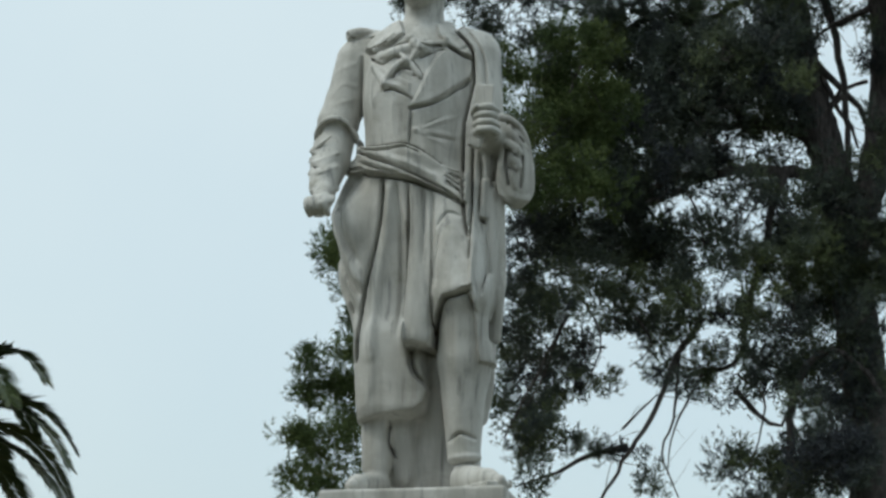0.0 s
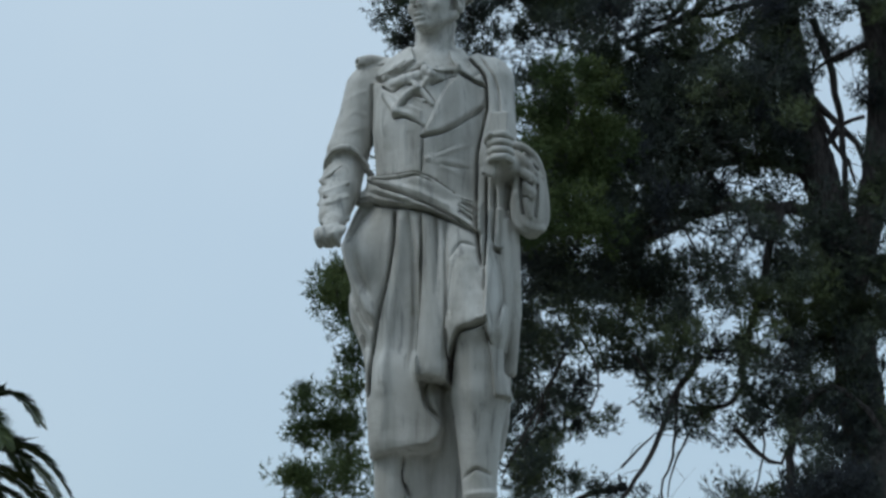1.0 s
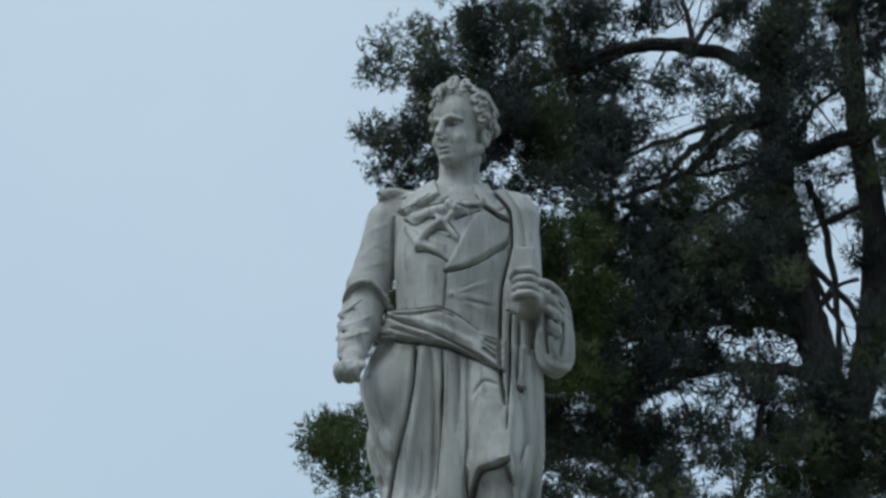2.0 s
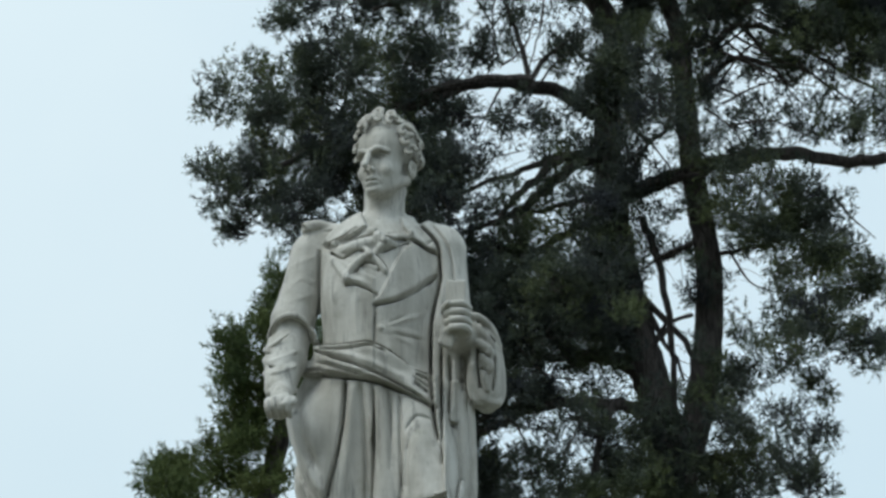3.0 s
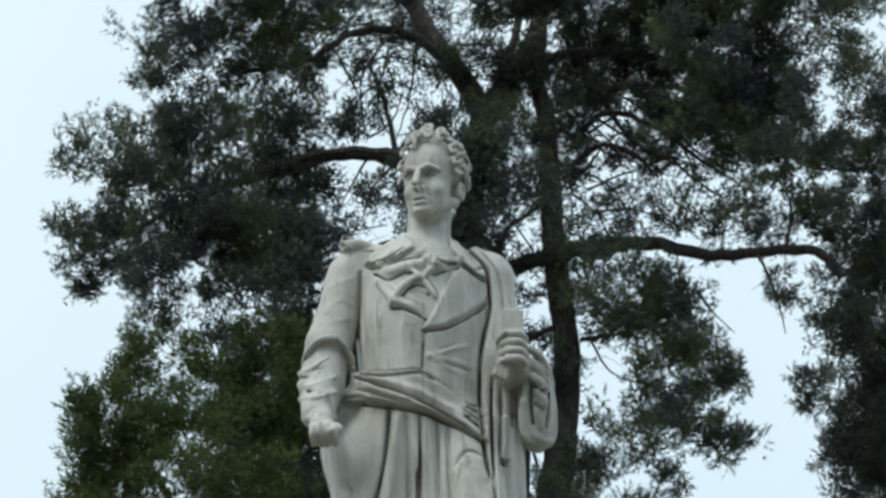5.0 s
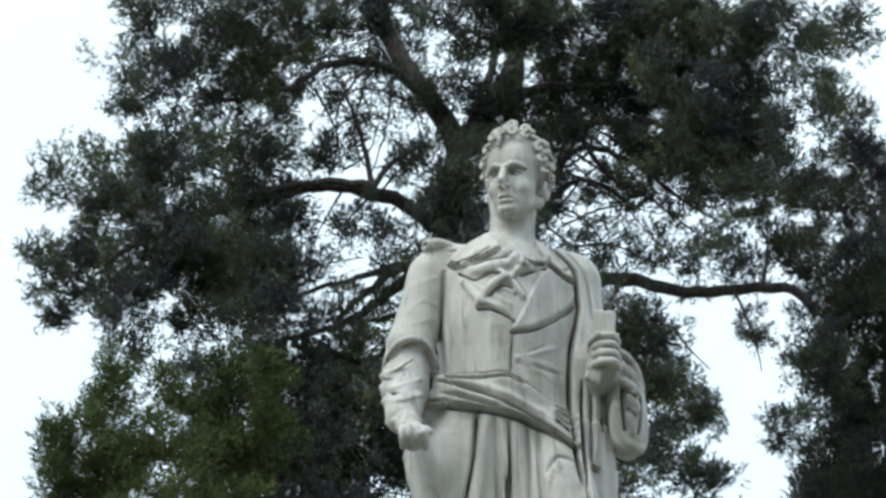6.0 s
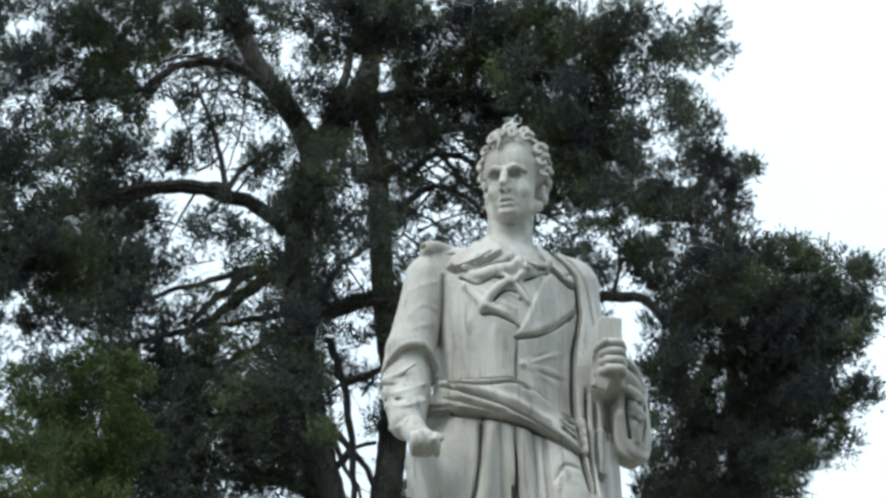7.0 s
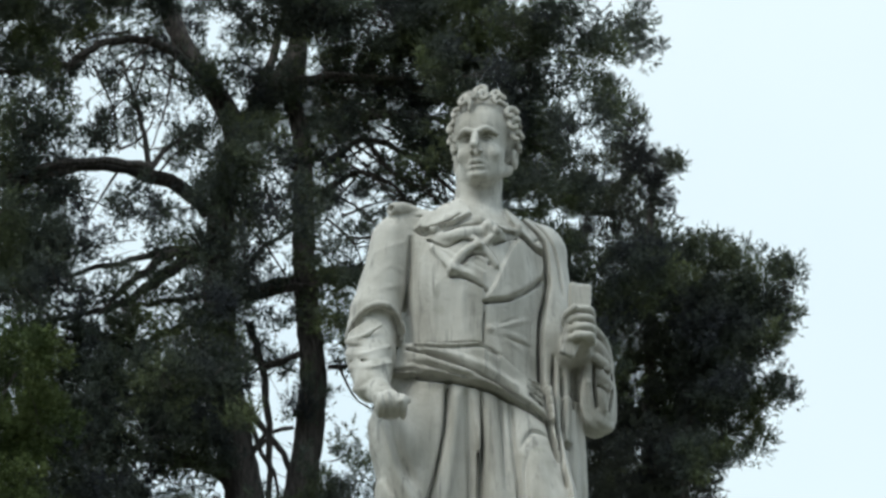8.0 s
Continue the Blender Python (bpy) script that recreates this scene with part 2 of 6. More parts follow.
    def front(self, x, z):
        """Where the surface lies, seen from the front, at x and z."""
        i, k = int(round((x - self.lo[0]) / self.h)), int(round((z - self.lo[2]) / self.h))
        inside = np.flatnonzero(self.d[i, :, k] < 0)
        return float(self.lo[1] + self.h * (inside[0] if len(inside) else self.n[1] // 2))

    def trace(self, flat, ra, rb=None, k=0.010, cut=False, sink=0.3, mid=None):
        """A fold or crease that lies on the front of what is there, through points (x, z); sink: how deep, in radii."""
        pts = [(x, self.front(x, z) + sink * ra, z) for x, z in flat]
        self.cord(pts, ra, rb, k, cut, mid=mid)

    def slit(self, flat, r, k=0.005, deep=2.2, end=None):
        """A narrow, deep crease on the front."""
        ys = [self.front(x, z) for x, z in flat]
        for sink in (0.2, deep * 0.5, deep):
            self.cord([(x, y + sink * r, z) for (x, z), y in zip(flat, ys)], r, end, k, True)

    def mesh(self):
        """Surface nets."""
        d = self.d
        d[0], d[-1], d[:, 0], d[:, -1], d[:, :, 0], d[:, :, -1] = 1, 1, 1, 1, 1, 1
        s = d < 0
        nx, ny, nz = (v - 1 for v in d.shape)
        corner = {(i, j, k): s[i:i + nx, j:j + ny, k:k + nz] for i in (0, 1) for j in (0, 1) for k in (0, 1)}
        total = sum(c.astype(np.int8) for c in corner.values())
        cell = np.argwhere((total > 0) & (total < 8))
        index = np.full((nx, ny, nz), -1, np.int32)
        index[tuple(cell.T)] = np.arange(len(cell))
        acc, cnt = np.zeros((len(cell), 3)), np.zeros(len(cell))
        for a in corner:
            for ax in range(3):
                if a[ax]:
                    continue
                b = tuple(1 if m == ax else a[m] for m in range(3))
                da, db = d[tuple((cell + a).T)], d[tuple((cell + b).T)]
                hit = (da < 0) != (db < 0)
                t = np.where(hit, da / np.where(hit, da - db, 1), 0)
                p = np.array(a, float) + t[:, None] * np.eye(3)[ax]
                acc += p * hit[:, None]
                cnt += hit
        verts = self.lo + self.h * (cell + acc / cnt[:, None])
        quads = []
        for ax in range(3):
            u, v = (ax + 1) % 3, (ax + 2) % 3
            a = [slice(1, -1)] * 3
            a[ax] = slice(0, -1)
            b = list(a)
            b[ax] = slice(1, None)
            first, then = s[tuple(a)], s[tuple(b)]
            for flip, hit in ((False, first & ~then), (True, ~first & then)):
                e = np.argwhere(hit) + np.array([0 if m == ax else 1 for m in range(3)])
                eu, ev = np.eye(3, dtype=int)[u], np.eye(3, dtype=int)[v]
                q = np.stack([index[tuple((e + o).T)] for o in (-eu - ev, -ev, 0 * eu, -eu)], 1)
                quads.append(q[:, ::-1] if flip else q)
        quads = np.concatenate(quads)
        return verts, quads[(quads >= 0).all(1)]


class Relief:
    """Raised cloth and creases, drawn in front view and then pressed onto the clay."""

    def __init__(self, clay):
        self.c = clay
        self.x = (clay.lo[0] + clay.h * np.arange(clay.n[0]))[:, None].astype(float)
        self.z = (clay.lo[2] + clay.h * np.arange(clay.n[2]))[None, :].astype(float)
        self.up = np.zeros((clay.n[0], clay.n[2]))

    def near(self, pts, closed=False):
        best = np.full(self.up.shape, 9.0)
        line = list(pts) + ([pts[0]] if closed else [])
        for (ax, az), (bx, bz) in zip(line, line[1:]):
            dx, dz = bx - ax, bz - az
            t = np.clip(((self.x - ax) * dx + (self.z - az) * dz) / (dx * dx + dz * dz + 1e-12), 0, 1)
            best = np.minimum(best, np.hypot(self.x - ax - t * dx, self.z - az - t * dz))
        return best

    def curve(self, pts):
        p = [2 * np.array(pts[0]) - pts[1], *[np.array(v) for v in pts], 2 * np.array(pts[-1]) - pts[-2]]
        out = []
        for i in range(1, len(p) - 2):
            for t in (0, 0.25, 0.5, 0.75):
                out.append(0.5 * (2 * p[i] + (p[i + 1] - p[i - 1]) * t + (2 * p[i - 1] - 5 * p[i] + 4 * p[i + 1] - p[i + 2]) * t * t + (3 * p[i] - p[i - 1] - 3 * p[i + 1] + p[i + 2]) * t ** 3))
        return out + [p[-2]]

    def ends(self, pts):
        """Fades a line out towards its two ends."""
        reach = 0.03
        (ax, az), (bx, bz) = pts[0], pts[-1]
        a, b = np.hypot(self.x - ax, self.z - az), np.hypot(self.x - bx, self.z - bz)
        return 0.35 + 0.65 * np.clip(np.minimum(a, b) / reach, 0, 1)

    def ridge(self, pts, height, wide):
        self.up += height * np.exp(-((self.near(self.curve(pts)) / wide) ** 2)) * self.ends(pts)

    def crease(self, pts, deep, wide):
        self.ridge(pts, -1.5 * deep, wide * 0.75)

    def plate(self, pts, height, melt, fade=None):
        """Raises the inside of an outline: sharp at its edge, melting into the body over the given length."""
        inside = np.zeros(self.up.shape, bool)
        for (ax, az), (bx, bz) in zip(pts, [*pts[1:], pts[0]]):
            if az != bz:
                inside ^= ((az > self.z) != (bz > self.z)) & (self.x < (bx - ax) * (self.z - az) / (bz - az) + ax)
        d = self.near(pts, True)
        rise = np.clip(0.5 + np.where(inside, d, -d) / 0.007, 0, 1)
        rise = rise * rise * (3 - 2 * rise) * np.exp(-np.where(inside, d, 0) / melt)
        if fade:
            rise = rise * np.clip((self.z - fade[0]) / (fade[1] - fade[0]), 0, 1)
        self.up += height * rise

    def press(self, y0, y1):
        """Full strength in front of y0, none behind y1."""
        y = self.c.lo[1] + self.c.h * np.arange(self.c.n[1])
        w = np.clip((y1 - y) / (y1 - y0), 0, 1)
        self.c.d -= (self.up[:, None, :] * w[None, :, None]).astype(np.float32)


def build_statue():
    c = Clay((-0.58, -0.52, -0.2), (0.58, 0.42, 2.10), 0.005)
    # low plinth cut from the same stone
    c.slab((0.0, 0.0, -0.085), (0.355, 0.37, 0.085), 0.01, rnd=0.012)
    # support behind the legs
    c.slab((0.0, 0.12, 0.40), (0.18, 0.11, 0.41), 0.03, rnd=0.04)
    # body
    c.egg((-0.045, 0.0, 1.64), (0.232, 0.195, 0.33), 0.03)
    c.egg((-0.045, 0.0, 1.36), (0.222, 0.180, 0.34), 0.04)
    c.rod((-0.25, 0.03, 1.785), (0.16, 0.03, 1.80), 0.095, 0.095, 0.05)
    c.rod((-0.03, 0.04, 1.885), (-0.27, 0.03, 1.845), 0.066, 0.064, 0.03)
    c.rod((-0.02, 0.04, 1.885), (0.18, 0.04, 1.825), 0.070, 0.085, 0.03)
    c.rod((-0.03, 0.03, 1.84), (-0.02, 0.02, 1.905), 0.125, 0.090, 0.03)
    # skirt of the long cloak
    c.rod((-0.150, 0.02, 1.14), (-0.165, 0.02, 0.90), 0.195, 0.185, 0.04, flat=0.85)
    c.rod((-0.165, 0.02, 0.90), (-0.130, -0.01, 0.46), 0.175, 0.135, 0.04, flat=0.85)
    c.rod((0.05, 0.02, 1.22), (0.09, 0.05, 0.52), 0.19, 0.13, 0.04, flat=0.85)
    c.slab((-0.120, -0.035, 0.50), (0.128, 0.100, 0.19), 0.03, yaw=3, rnd=0.05)
    # thigh under the cloth, knee, and the leg below it
    c.rod((0.08, -0.04, 1.16), (0.158, -0.165, 0.78), 0.135, 0.105, 0.04)
    c.rod((0.158, -0.160, 0.77), (0.160, -0.120, 0.52), 0.088, 0.095, 0.03)
    c.rod((0.160, -0.120, 0.52), (0.158, -0.100, 0.16), 0.098, 0.064, 0.03)
    c.egg((0.172, -0.085, 0.50), (0.090, 0.090, 0.15), 0.03)
    # the other shin, its trouser leg loose over the shoe
    c.rod((-0.185, -0.03, 0.42), (-0.195, -0.05, 0.13), 0.075, 0.058, 0.03)
    c.rod((-0.115, 0.0, 0.40), (-0.095, 0.02, 0.10), 0.06, 0.055, 0.02)
    # shoes
    c.rod((0.165, -0.10, 0.062), (0.275, -0.25, 0.040), 0.060, 0.040, 0.02)
    c.rod((0.275, -0.25, 0.038), (0.330, -0.315, 0.026), 0.038, 0.022, 0.02)
    c.slab((0.235, -0.195, 0.011), (0.058, 0.165, 0.012), 0.004, yaw=35, rnd=0.008)
    c.rod((-0.19, -0.06, 0.055), (-0.235, -0.22, 0.036), 0.052, 0.036, 0.02)
    c.rod((-0.235, -0.22, 0.036), (-0.25, -0.275, 0.026), 0.036, 0.022, 0.02)
    # cloak over the arm and down the side
    c.rod((0.195, 0.03, 1.79), (0.222, -0.02, 1.50), 0.085, 0.080, 0.03)
    c.rod((0.205, -0.03, 1.46), (0.215, -0.02, 0.80), 0.080, 0.070, 0.03)
    c.rod((0.195, 0.05, 0.86), (0.165, 0.06, 0.48), 0.075, 0.045, 0.04)
    # gathered cloth over the hip
    c.egg((-0.272, 0.0, 1.085), (0.112, 0.145, 0.165), 0.03, lean=-6)
    c.egg((-0.255, 0.01, 0.93), (0.102, 0.12, 0.16), 0.03)
    c.cord([(-0.285, 0.0, 1.33), (-0.325, -0.01, 1.25), (-0.362, -0.01, 1.15)], 0.030, 0.030, k=0.03)
    # fold that hangs between the legs
    c.cord([(-0.03, -0.15, 1.20), (-0.015, -0.165, 1.0), (-0.01, -0.185, 0.80), (-0.008, -0.20, 0.61)], 0.036, 0.046, k=0.03)
    r = Relief(c)
    # lapel with its collar and notch
    r.plate([(-0.040, 1.546), (0.033, 1.562), (0.101, 1.605), (0.183, 1.689), (0.200, 1.750), (0.160, 1.785), (0.100, 1.800), (0.060, 1.752), (0.028, 1.680), (0.0, 1.612)], 0.009, 0.10)
    r.crease([(-0.044, 1.538), (0.033, 1.553), (0.103, 1.595), (0.188, 1.680)], 0.013, 0.006)
    r.plate([(0.052, 1.925), (0.064, 1.868), (0.098, 1.822), (0.155, 1.790), (0.198, 1.772), (0.182, 1.812), (0.150, 1.858), (0.100, 1.915)], 0.020, 0.12)
    r.crease([(0.100, 1.812), (0.155, 1.780), (0.200, 1.764)], 0.018, 0.006)
    r.crease([(0.150, 1.800), (0.180, 1.822)], 0.010, 0.006)
    r.plate([(-0.100, 1.950), (-0.072, 1.868), (-0.130, 1.832), (-0.205, 1.808), (-0.245, 1.835), (-0.215, 1.885), (-0.150, 1.925)], 0.022, 0.20)
    r.crease([(-0.072, 1.858), (-0.130, 1.824), (-0.205, 1.800), (-0.248, 1.828)], 0.014, 0.006)
    # waistcoat front
    r.plate([(-0.040, 1.640), (-0.120, 1.690), (-0.215, 1.765), (-0.240, 1.70), (-0.245, 1.52), (-0.235, 1.30), (-0.150, 1.28), (-0.044, 1.28), (-0.040, 1.45)], 0.007, 0.05)
    r.crease([(-0.036, 1.540), (-0.042, 1.47), (-0.044, 1.385)], 0.009, 0.005)
    for flat, h in (([(0.0, 1.455), (0.070, 1.485), (0.125, 1.51)], 0.005), ([(0.0, 1.445), (0.08, 1.438), (0.14, 1.432)], 0.004), ([(0.0, 1.438), (0.06, 1.408), (0.10, 1.39)], 0.004)):
        r.ridge(flat, h, 0.008)
    r.crease([(0.012, 1.468), (0.070, 1.500)], 0.005, 0.005)
    r.crease([(0.015, 1.424), (0.075, 1.420), (0.13, 1.415)], 0.004, 0.006)
    for flat in ([(-0.19, 1.63), (-0.205, 1.53), (-0.195, 1.43)], [(-0.11, 1.60), (-0.115, 1.50), (-0.105, 1.41)], [(0.135, 1.63), (0.150, 1.52), (0.140, 1.36)]):
        r.ridge(flat, 0.005, 0.012)
    r.crease([(-0.262, 1.80), (-0.266, 1.68), (-0.268, 1.56), (-0.258, 1.43)], 0.026, 0.009)
    # cloak edge over the shoulder, then straight down
    r.plate([(0.126, 1.905), (0.196, 1.815), (0.206, 1.732), (0.208, 1.660), (0.186, 1.56), (0.172, 1.475), (0.168, 1.313), (0.180, 1.10), (0.205, 0.95), (0.215, 0.78), (0.235, 0.50), (0.40, 0.50), (0.40, 1.40), (0.33, 1.80), (0.20, 1.99)], 0.022, 0.10)
    r.crease([(0.116, 1.905), (0.188, 1.815), (0.198, 1.732), (0.200, 1.660), (0.178, 1.56), (0.164, 1.475), (0.160, 1.313), (0.170, 1.13), (0.188, 1.00)], 0.022, 0.007)
    r.crease([(0.165, 1.905), (0.228, 1.80), (0.245, 1.70), (0.25, 1.62)], 0.012, 0.008)
    r.crease([(0.203, 1.39), (0.198, 1.25), (0.200, 1.05), (0.205, 0.90)], 0.020, 0.006)
    r.crease([(0.232, 1.34), (0.230, 1.22), (0.226, 1.12)], 0.018, 0.006)
    r.ridge([(0.216, 1.36), (0.214, 1.20), (0.214, 1.02)], 0.010, 0.008)
    r.ridge([(0.250, 1.34), (0.250, 1.22), (0.245, 1.12)], 0.010, 0.010)
    r.crease([(0.275, 1.30), (0.272, 1.20), (0.270, 1.13)], 0.012, 0.007)
    # ledge where the cloak's outer fold ends
    r.plate([(0.222, 1.25), (0.330, 1.25), (0.322, 1.128), (0.285, 1.118), (0.262, 1.090), (0.232, 1.092)], 0.018, 0.10)
    r.crease([(0.230, 1.082), (0.262, 1.080), (0.288, 1.105), (0.322, 1.116)], 0.020, 0.007)
    r.crease([(0.255, 1.07), (0.262, 0.93), (0.250, 0.76)], 0.014, 0.007)
    r.crease([(0.292, 1.08), (0.298, 0.93), (0.280, 0.76), (0.262, 0.60)], 0.014, 0.007)
    r.ridge([(0.276, 1.06), (0.280, 0.90), (0.262, 0.70)], 0.010, 0.011)
    # sash
    r.plate([(-0.45, 1.47), (-0.286, 1.434), (-0.229, 1.400), (-0.138, 1.390), (-0.070, 1.391), (-0.002, 1.362), (0.088, 1.300), (0.189, 1.272), (0.186, 1.140), (0.160, 1.152), (0.068, 1.204), (-0.044, 1.252), (-0.135, 1.273), (-0.226, 1.301), (-0.45, 1.35)], 0.030, 0.30)
    r.crease([(-0.275, 1.402), (-0.205, 1.350), (-0.133, 1.316), (-0.042, 1.272), (0.070, 1.213), (0.150, 1.160)], 0.020, 0.006)
    r.crease([(-0.275, 1.422), (-0.229, 1.384), (-0.138, 1.372), (-0.060, 1.376), (0.0, 1.348)], 0.012, 0.006)
    r.ridge([(-0.26, 1.405), (-0.19, 1.362), (-0.11, 1.330), (-0.02, 1.295), (0.08, 1.240)], 0.010, 0.013)
    r.ridge([(-0.25, 1.352), (-0.16, 1.310), (-0.07, 1.270), (0.03, 1.222)], 0.010, 0.010)
    r.crease([(-0.27, 1.352), (-0.18, 1.300), (-0.09, 1.268)], 0.012, 0.006)
    r.crease([(-0.46, 1.335), (-0.28, 1.330), (-0.226, 1.292), (-0.135, 1.264), (-0.044, 1.243), (0.068, 1.195), (0.175, 1.137)], 0.014, 0.007)
    for z in (1.262, 1.232, 1.202):
        r.crease([(0.100, z + 0.022), (0.140, z - 0.005), (0.178, z - 0.032)], 0.014, 0.005)
    r.crease([(0.095, 1.292), (0.135, 1.276), (0.180, 1.262)], 0.012, 0.005)
    # long folds of the skirt
    r.crease([(-0.155, 1.258), (-0.165, 1.116), (-0.195, 0.957), (-0.229, 0.823), (-0.252, 0.688), (-0.262, 0.53)], 0.024, 0.010)
    r.ridge([(-0.128, 1.250), (-0.138, 1.10), (-0.160, 0.93), (-0.190, 0.76), (-0.205, 0.55)], 0.016, 0.020)
    r.crease([(-0.098, 1.248), (-0.088, 1.06), (-0.085, 0.837), (-0.098, 0.63)], 0.008, 0.010)
    r.ridge([(-0.080, 1.249), (-0.068, 1.064), (-0.064, 0.837)], 0.008, 0.010)
    r.crease([(-0.050, 1.235), (-0.046, 1.05), (-0.052, 0.837), (-0.064, 0.66)], 0.013, 0.009)
    r.crease([(0.010, 1.215), (0.014, 1.06), (0.014, 0.90)], 0.006, 0.010)
    r.crease([(0.045, 1.200), (0.048, 1.06), (0.056, 0.85), (0.050, 0.62)], 0.013, 0.010)
    r.crease([(0.072, 1.045), (0.110, 1.100), (0.165, 1.085)], 0.008, 0.010)
    r.crease([(0.078, 1.00), (0.072, 0.90), (0.074, 0.80)], 0.010, 0.009)
    r.ridge([(0.11, 1.02), (0.125, 0.90), (0.15, 0.80)], 0.008, 0.025)
    # hanging panel with its turned lower edge
    r.plate([(-0.060, 0.585), (-0.045, 0.570), (-0.020, 0.580), (0.010, 0.575), (0.046, 0.566), (0.050, 0.62), (0.058, 0.75), (0.055, 1.05), (-0.045, 1.05), (-0.055, 0.75)], 0.024, 0.3, (1.05, 0.75))
    # drape drawn up over the knee
    r.plate([(0.048, 0.560), (0.053, 0.620), (0.069, 0.690), (0.103, 0.752), (0.158, 0.764), (0.222, 0.790), (0.228, 1.05), (0.070, 1.05), (0.055, 0.80)], 0.026, 0.14, (1.05, 0.88))
    r.crease([(0.056, 0.590), (0.062, 0.620), (0.078, 0.682), (0.108, 0.740), (0.158, 0.751), (0.215, 0.772)], 0.018, 0.007)
    r.plate([(0.180, 0.785), (0.222, 0.795), (0.240, 0.735), (0.232, 0.690), (0.212, 0.748)], 0.014, 0.1)
    r.crease([(0.205, 0.748), (0.226, 0.690)], 0.016, 0.007)
    # gathers over the hip
    for pts, h in (([(-0.30, 1.29), (-0.335, 1.19), (-0.315, 1.05), (-0.255, 0.92)], -0.016), ([(-0.37, 1.16), (-0.345, 1.03), (-0.285, 0.90), (-0.235, 0.83)], 0.014),
                   ([(-0.375, 1.07), (-0.345, 0.95), (-0.285, 0.85), (-0.245, 0.79)], -0.014), ([(-0.355, 0.98), (-0.320, 0.87), (-0.265, 0.77)], 0.012),
                   ([(-0.335, 0.90), (-0.300, 0.79), (-0.262, 0.71)], -0.014), ([(-0.315, 0.81), (-0.290, 0.70), (-0.262, 0.63)], 0.012), ([(-0.305, 0.75), (-0.280, 0.65)], -0.012)):
        r.ridge(pts, h, 0.012)
    # lower hem, swinging back in an S to the hanging panel
    r.plate([(-0.262, 0.292), (-0.205, 0.306), (-0.164, 0.318), (-0.097, 0.326), (-0.031, 0.335), (0.004, 0.362), (0.018, 0.410), (-0.010, 0.440), (-0.038, 0.470), (-0.052, 0.524), (-0.050, 0.62), (-0.08, 0.84), (-0.28, 0.84), (-0.282, 0.56)], 0.030, 0.25, (0.84, 0.62))
    r.crease([(-0.044, 0.575), (-0.046, 0.524), (-0.030, 0.478), (0.004, 0.444)], 0.016, 0.008)
    r.ridge([(-0.020, 0.545), (-0.012, 0.500), (0.010, 0.450)], 0.012, 0.010)
    r.ridge([(-0.19, 0.60), (-0.20, 0.45), (-0.22, 0.33)], 0.007, 0.018)
    # trouser creases
    r.crease([(0.110, 0.205), (0.155, 0.232), (0.205, 0.212)], 0.014, 0.008)
    r.crease([(0.095, 0.112), (0.150, 0.118), (0.245, 0.122)], 0.010, 0.006)
    r.ridge([(0.095, 0.135), (0.150, 0.140), (0.245, 0.145)], 0.010, 0.010)
    r.ridge([(0.155, 0.70), (0.150, 0.48), (0.155, 0.26)], 0.006, 0.020)
    r.crease([(-0.135, 0.31), (-0.145, 0.22), (-0.120, 0.16)], 0.012, 0.007)
    r.press(0.02, 0.10)
    # undercut edges, chiselled narrow and deep
    for flat, wide, deep_in in (
            ([(-0.046, 1.536), (0.033, 1.551), (0.104, 1.594), (0.188, 1.678)], 0.0055, 4.0),
            ([(0.100, 1.812), (0.155, 1.780), (0.200, 1.764)], 0.0055, 4.0),
            ([(-0.270, 1.436), (-0.229, 1.408), (-0.138, 1.397), (-0.070, 1.398), (-0.002, 1.370), (0.080, 1.310)], 0.0055, 3.5),
            ([(-0.270, 1.398), (-0.205, 1.350), (-0.133, 1.316), (-0.042, 1.272), (0.070, 1.213), (0.150, 1.160)], 0.0055, 4.5),
            ([(-0.255, 1.318), (-0.226, 1.292), (-0.135, 1.264), (-0.044, 1.243), (0.068, 1.195), (0.170, 1.137)], 0.0055, 4.0),
            ([(0.108, 1.268), (0.140, 1.245), (0.172, 1.222)], 0.0060, 4.0),
            ([(0.108, 1.232), (0.142, 1.206), (0.174, 1.180)], 0.0060, 4.0),
            ([(0.118, 1.905), (0.188, 1.815), (0.198, 1.732), (0.199, 1.660), (0.177, 1.56), (0.163, 1.475), (0.159, 1.313), (0.168, 1.15)], 0.0065, 4.0),
            ([(0.203, 1.35), (0.199, 1.22), (0.200, 1.05)], 0.0055, 4.0),
            ([(0.232, 1.080), (0.262, 1.079), (0.288, 1.103), (0.318, 1.114)], 0.0070, 4.5),
            ([(-0.156, 1.250), (-0.166, 1.116), (-0.196, 0.957), (-0.230, 0.823), (-0.252, 0.700)], 0.0050, 4.0),
            ([(0.060, 0.610), (0.076, 0.682), (0.108, 0.740), (0.158, 0.750), (0.210, 0.768)], 0.0070, 4.5),
            ([(-0.046, 0.562), (-0.020, 0.572), (0.010, 0.567), (0.040, 0.560)], 0.0070, 4.5),
            ([(-0.038, 1.535), (-0.043, 1.47), (-0.044, 1.40)], 0.0040, 2.5)):
        c.slit(flat, wide, k=0.003, deep=deep_in, end=wide * 0.6)
    # button
    c.egg((0.0 - 0.020, c.front(-0.020, 1.45), 1.45), (0.013, 0.010, 0.013), 0.003)
    # the underside of the hem and of the hanging fold
    c.slab((-0.120, 0.045, 0.29), (0.085, 0.06, 0.040), 0.02, rnd=0.02)
    # standing collar round the neck
    c.cord([(-0.098, -0.055, 1.915), (-0.118, 0.02, 1.945), (-0.09, 0.09, 1.955), (-0.02, 0.12, 1.960), (0.06, 0.08, 1.950), (0.075, 0.01, 1.935), (0.052, -0.06, 1.900)], 0.022, k=0.012)
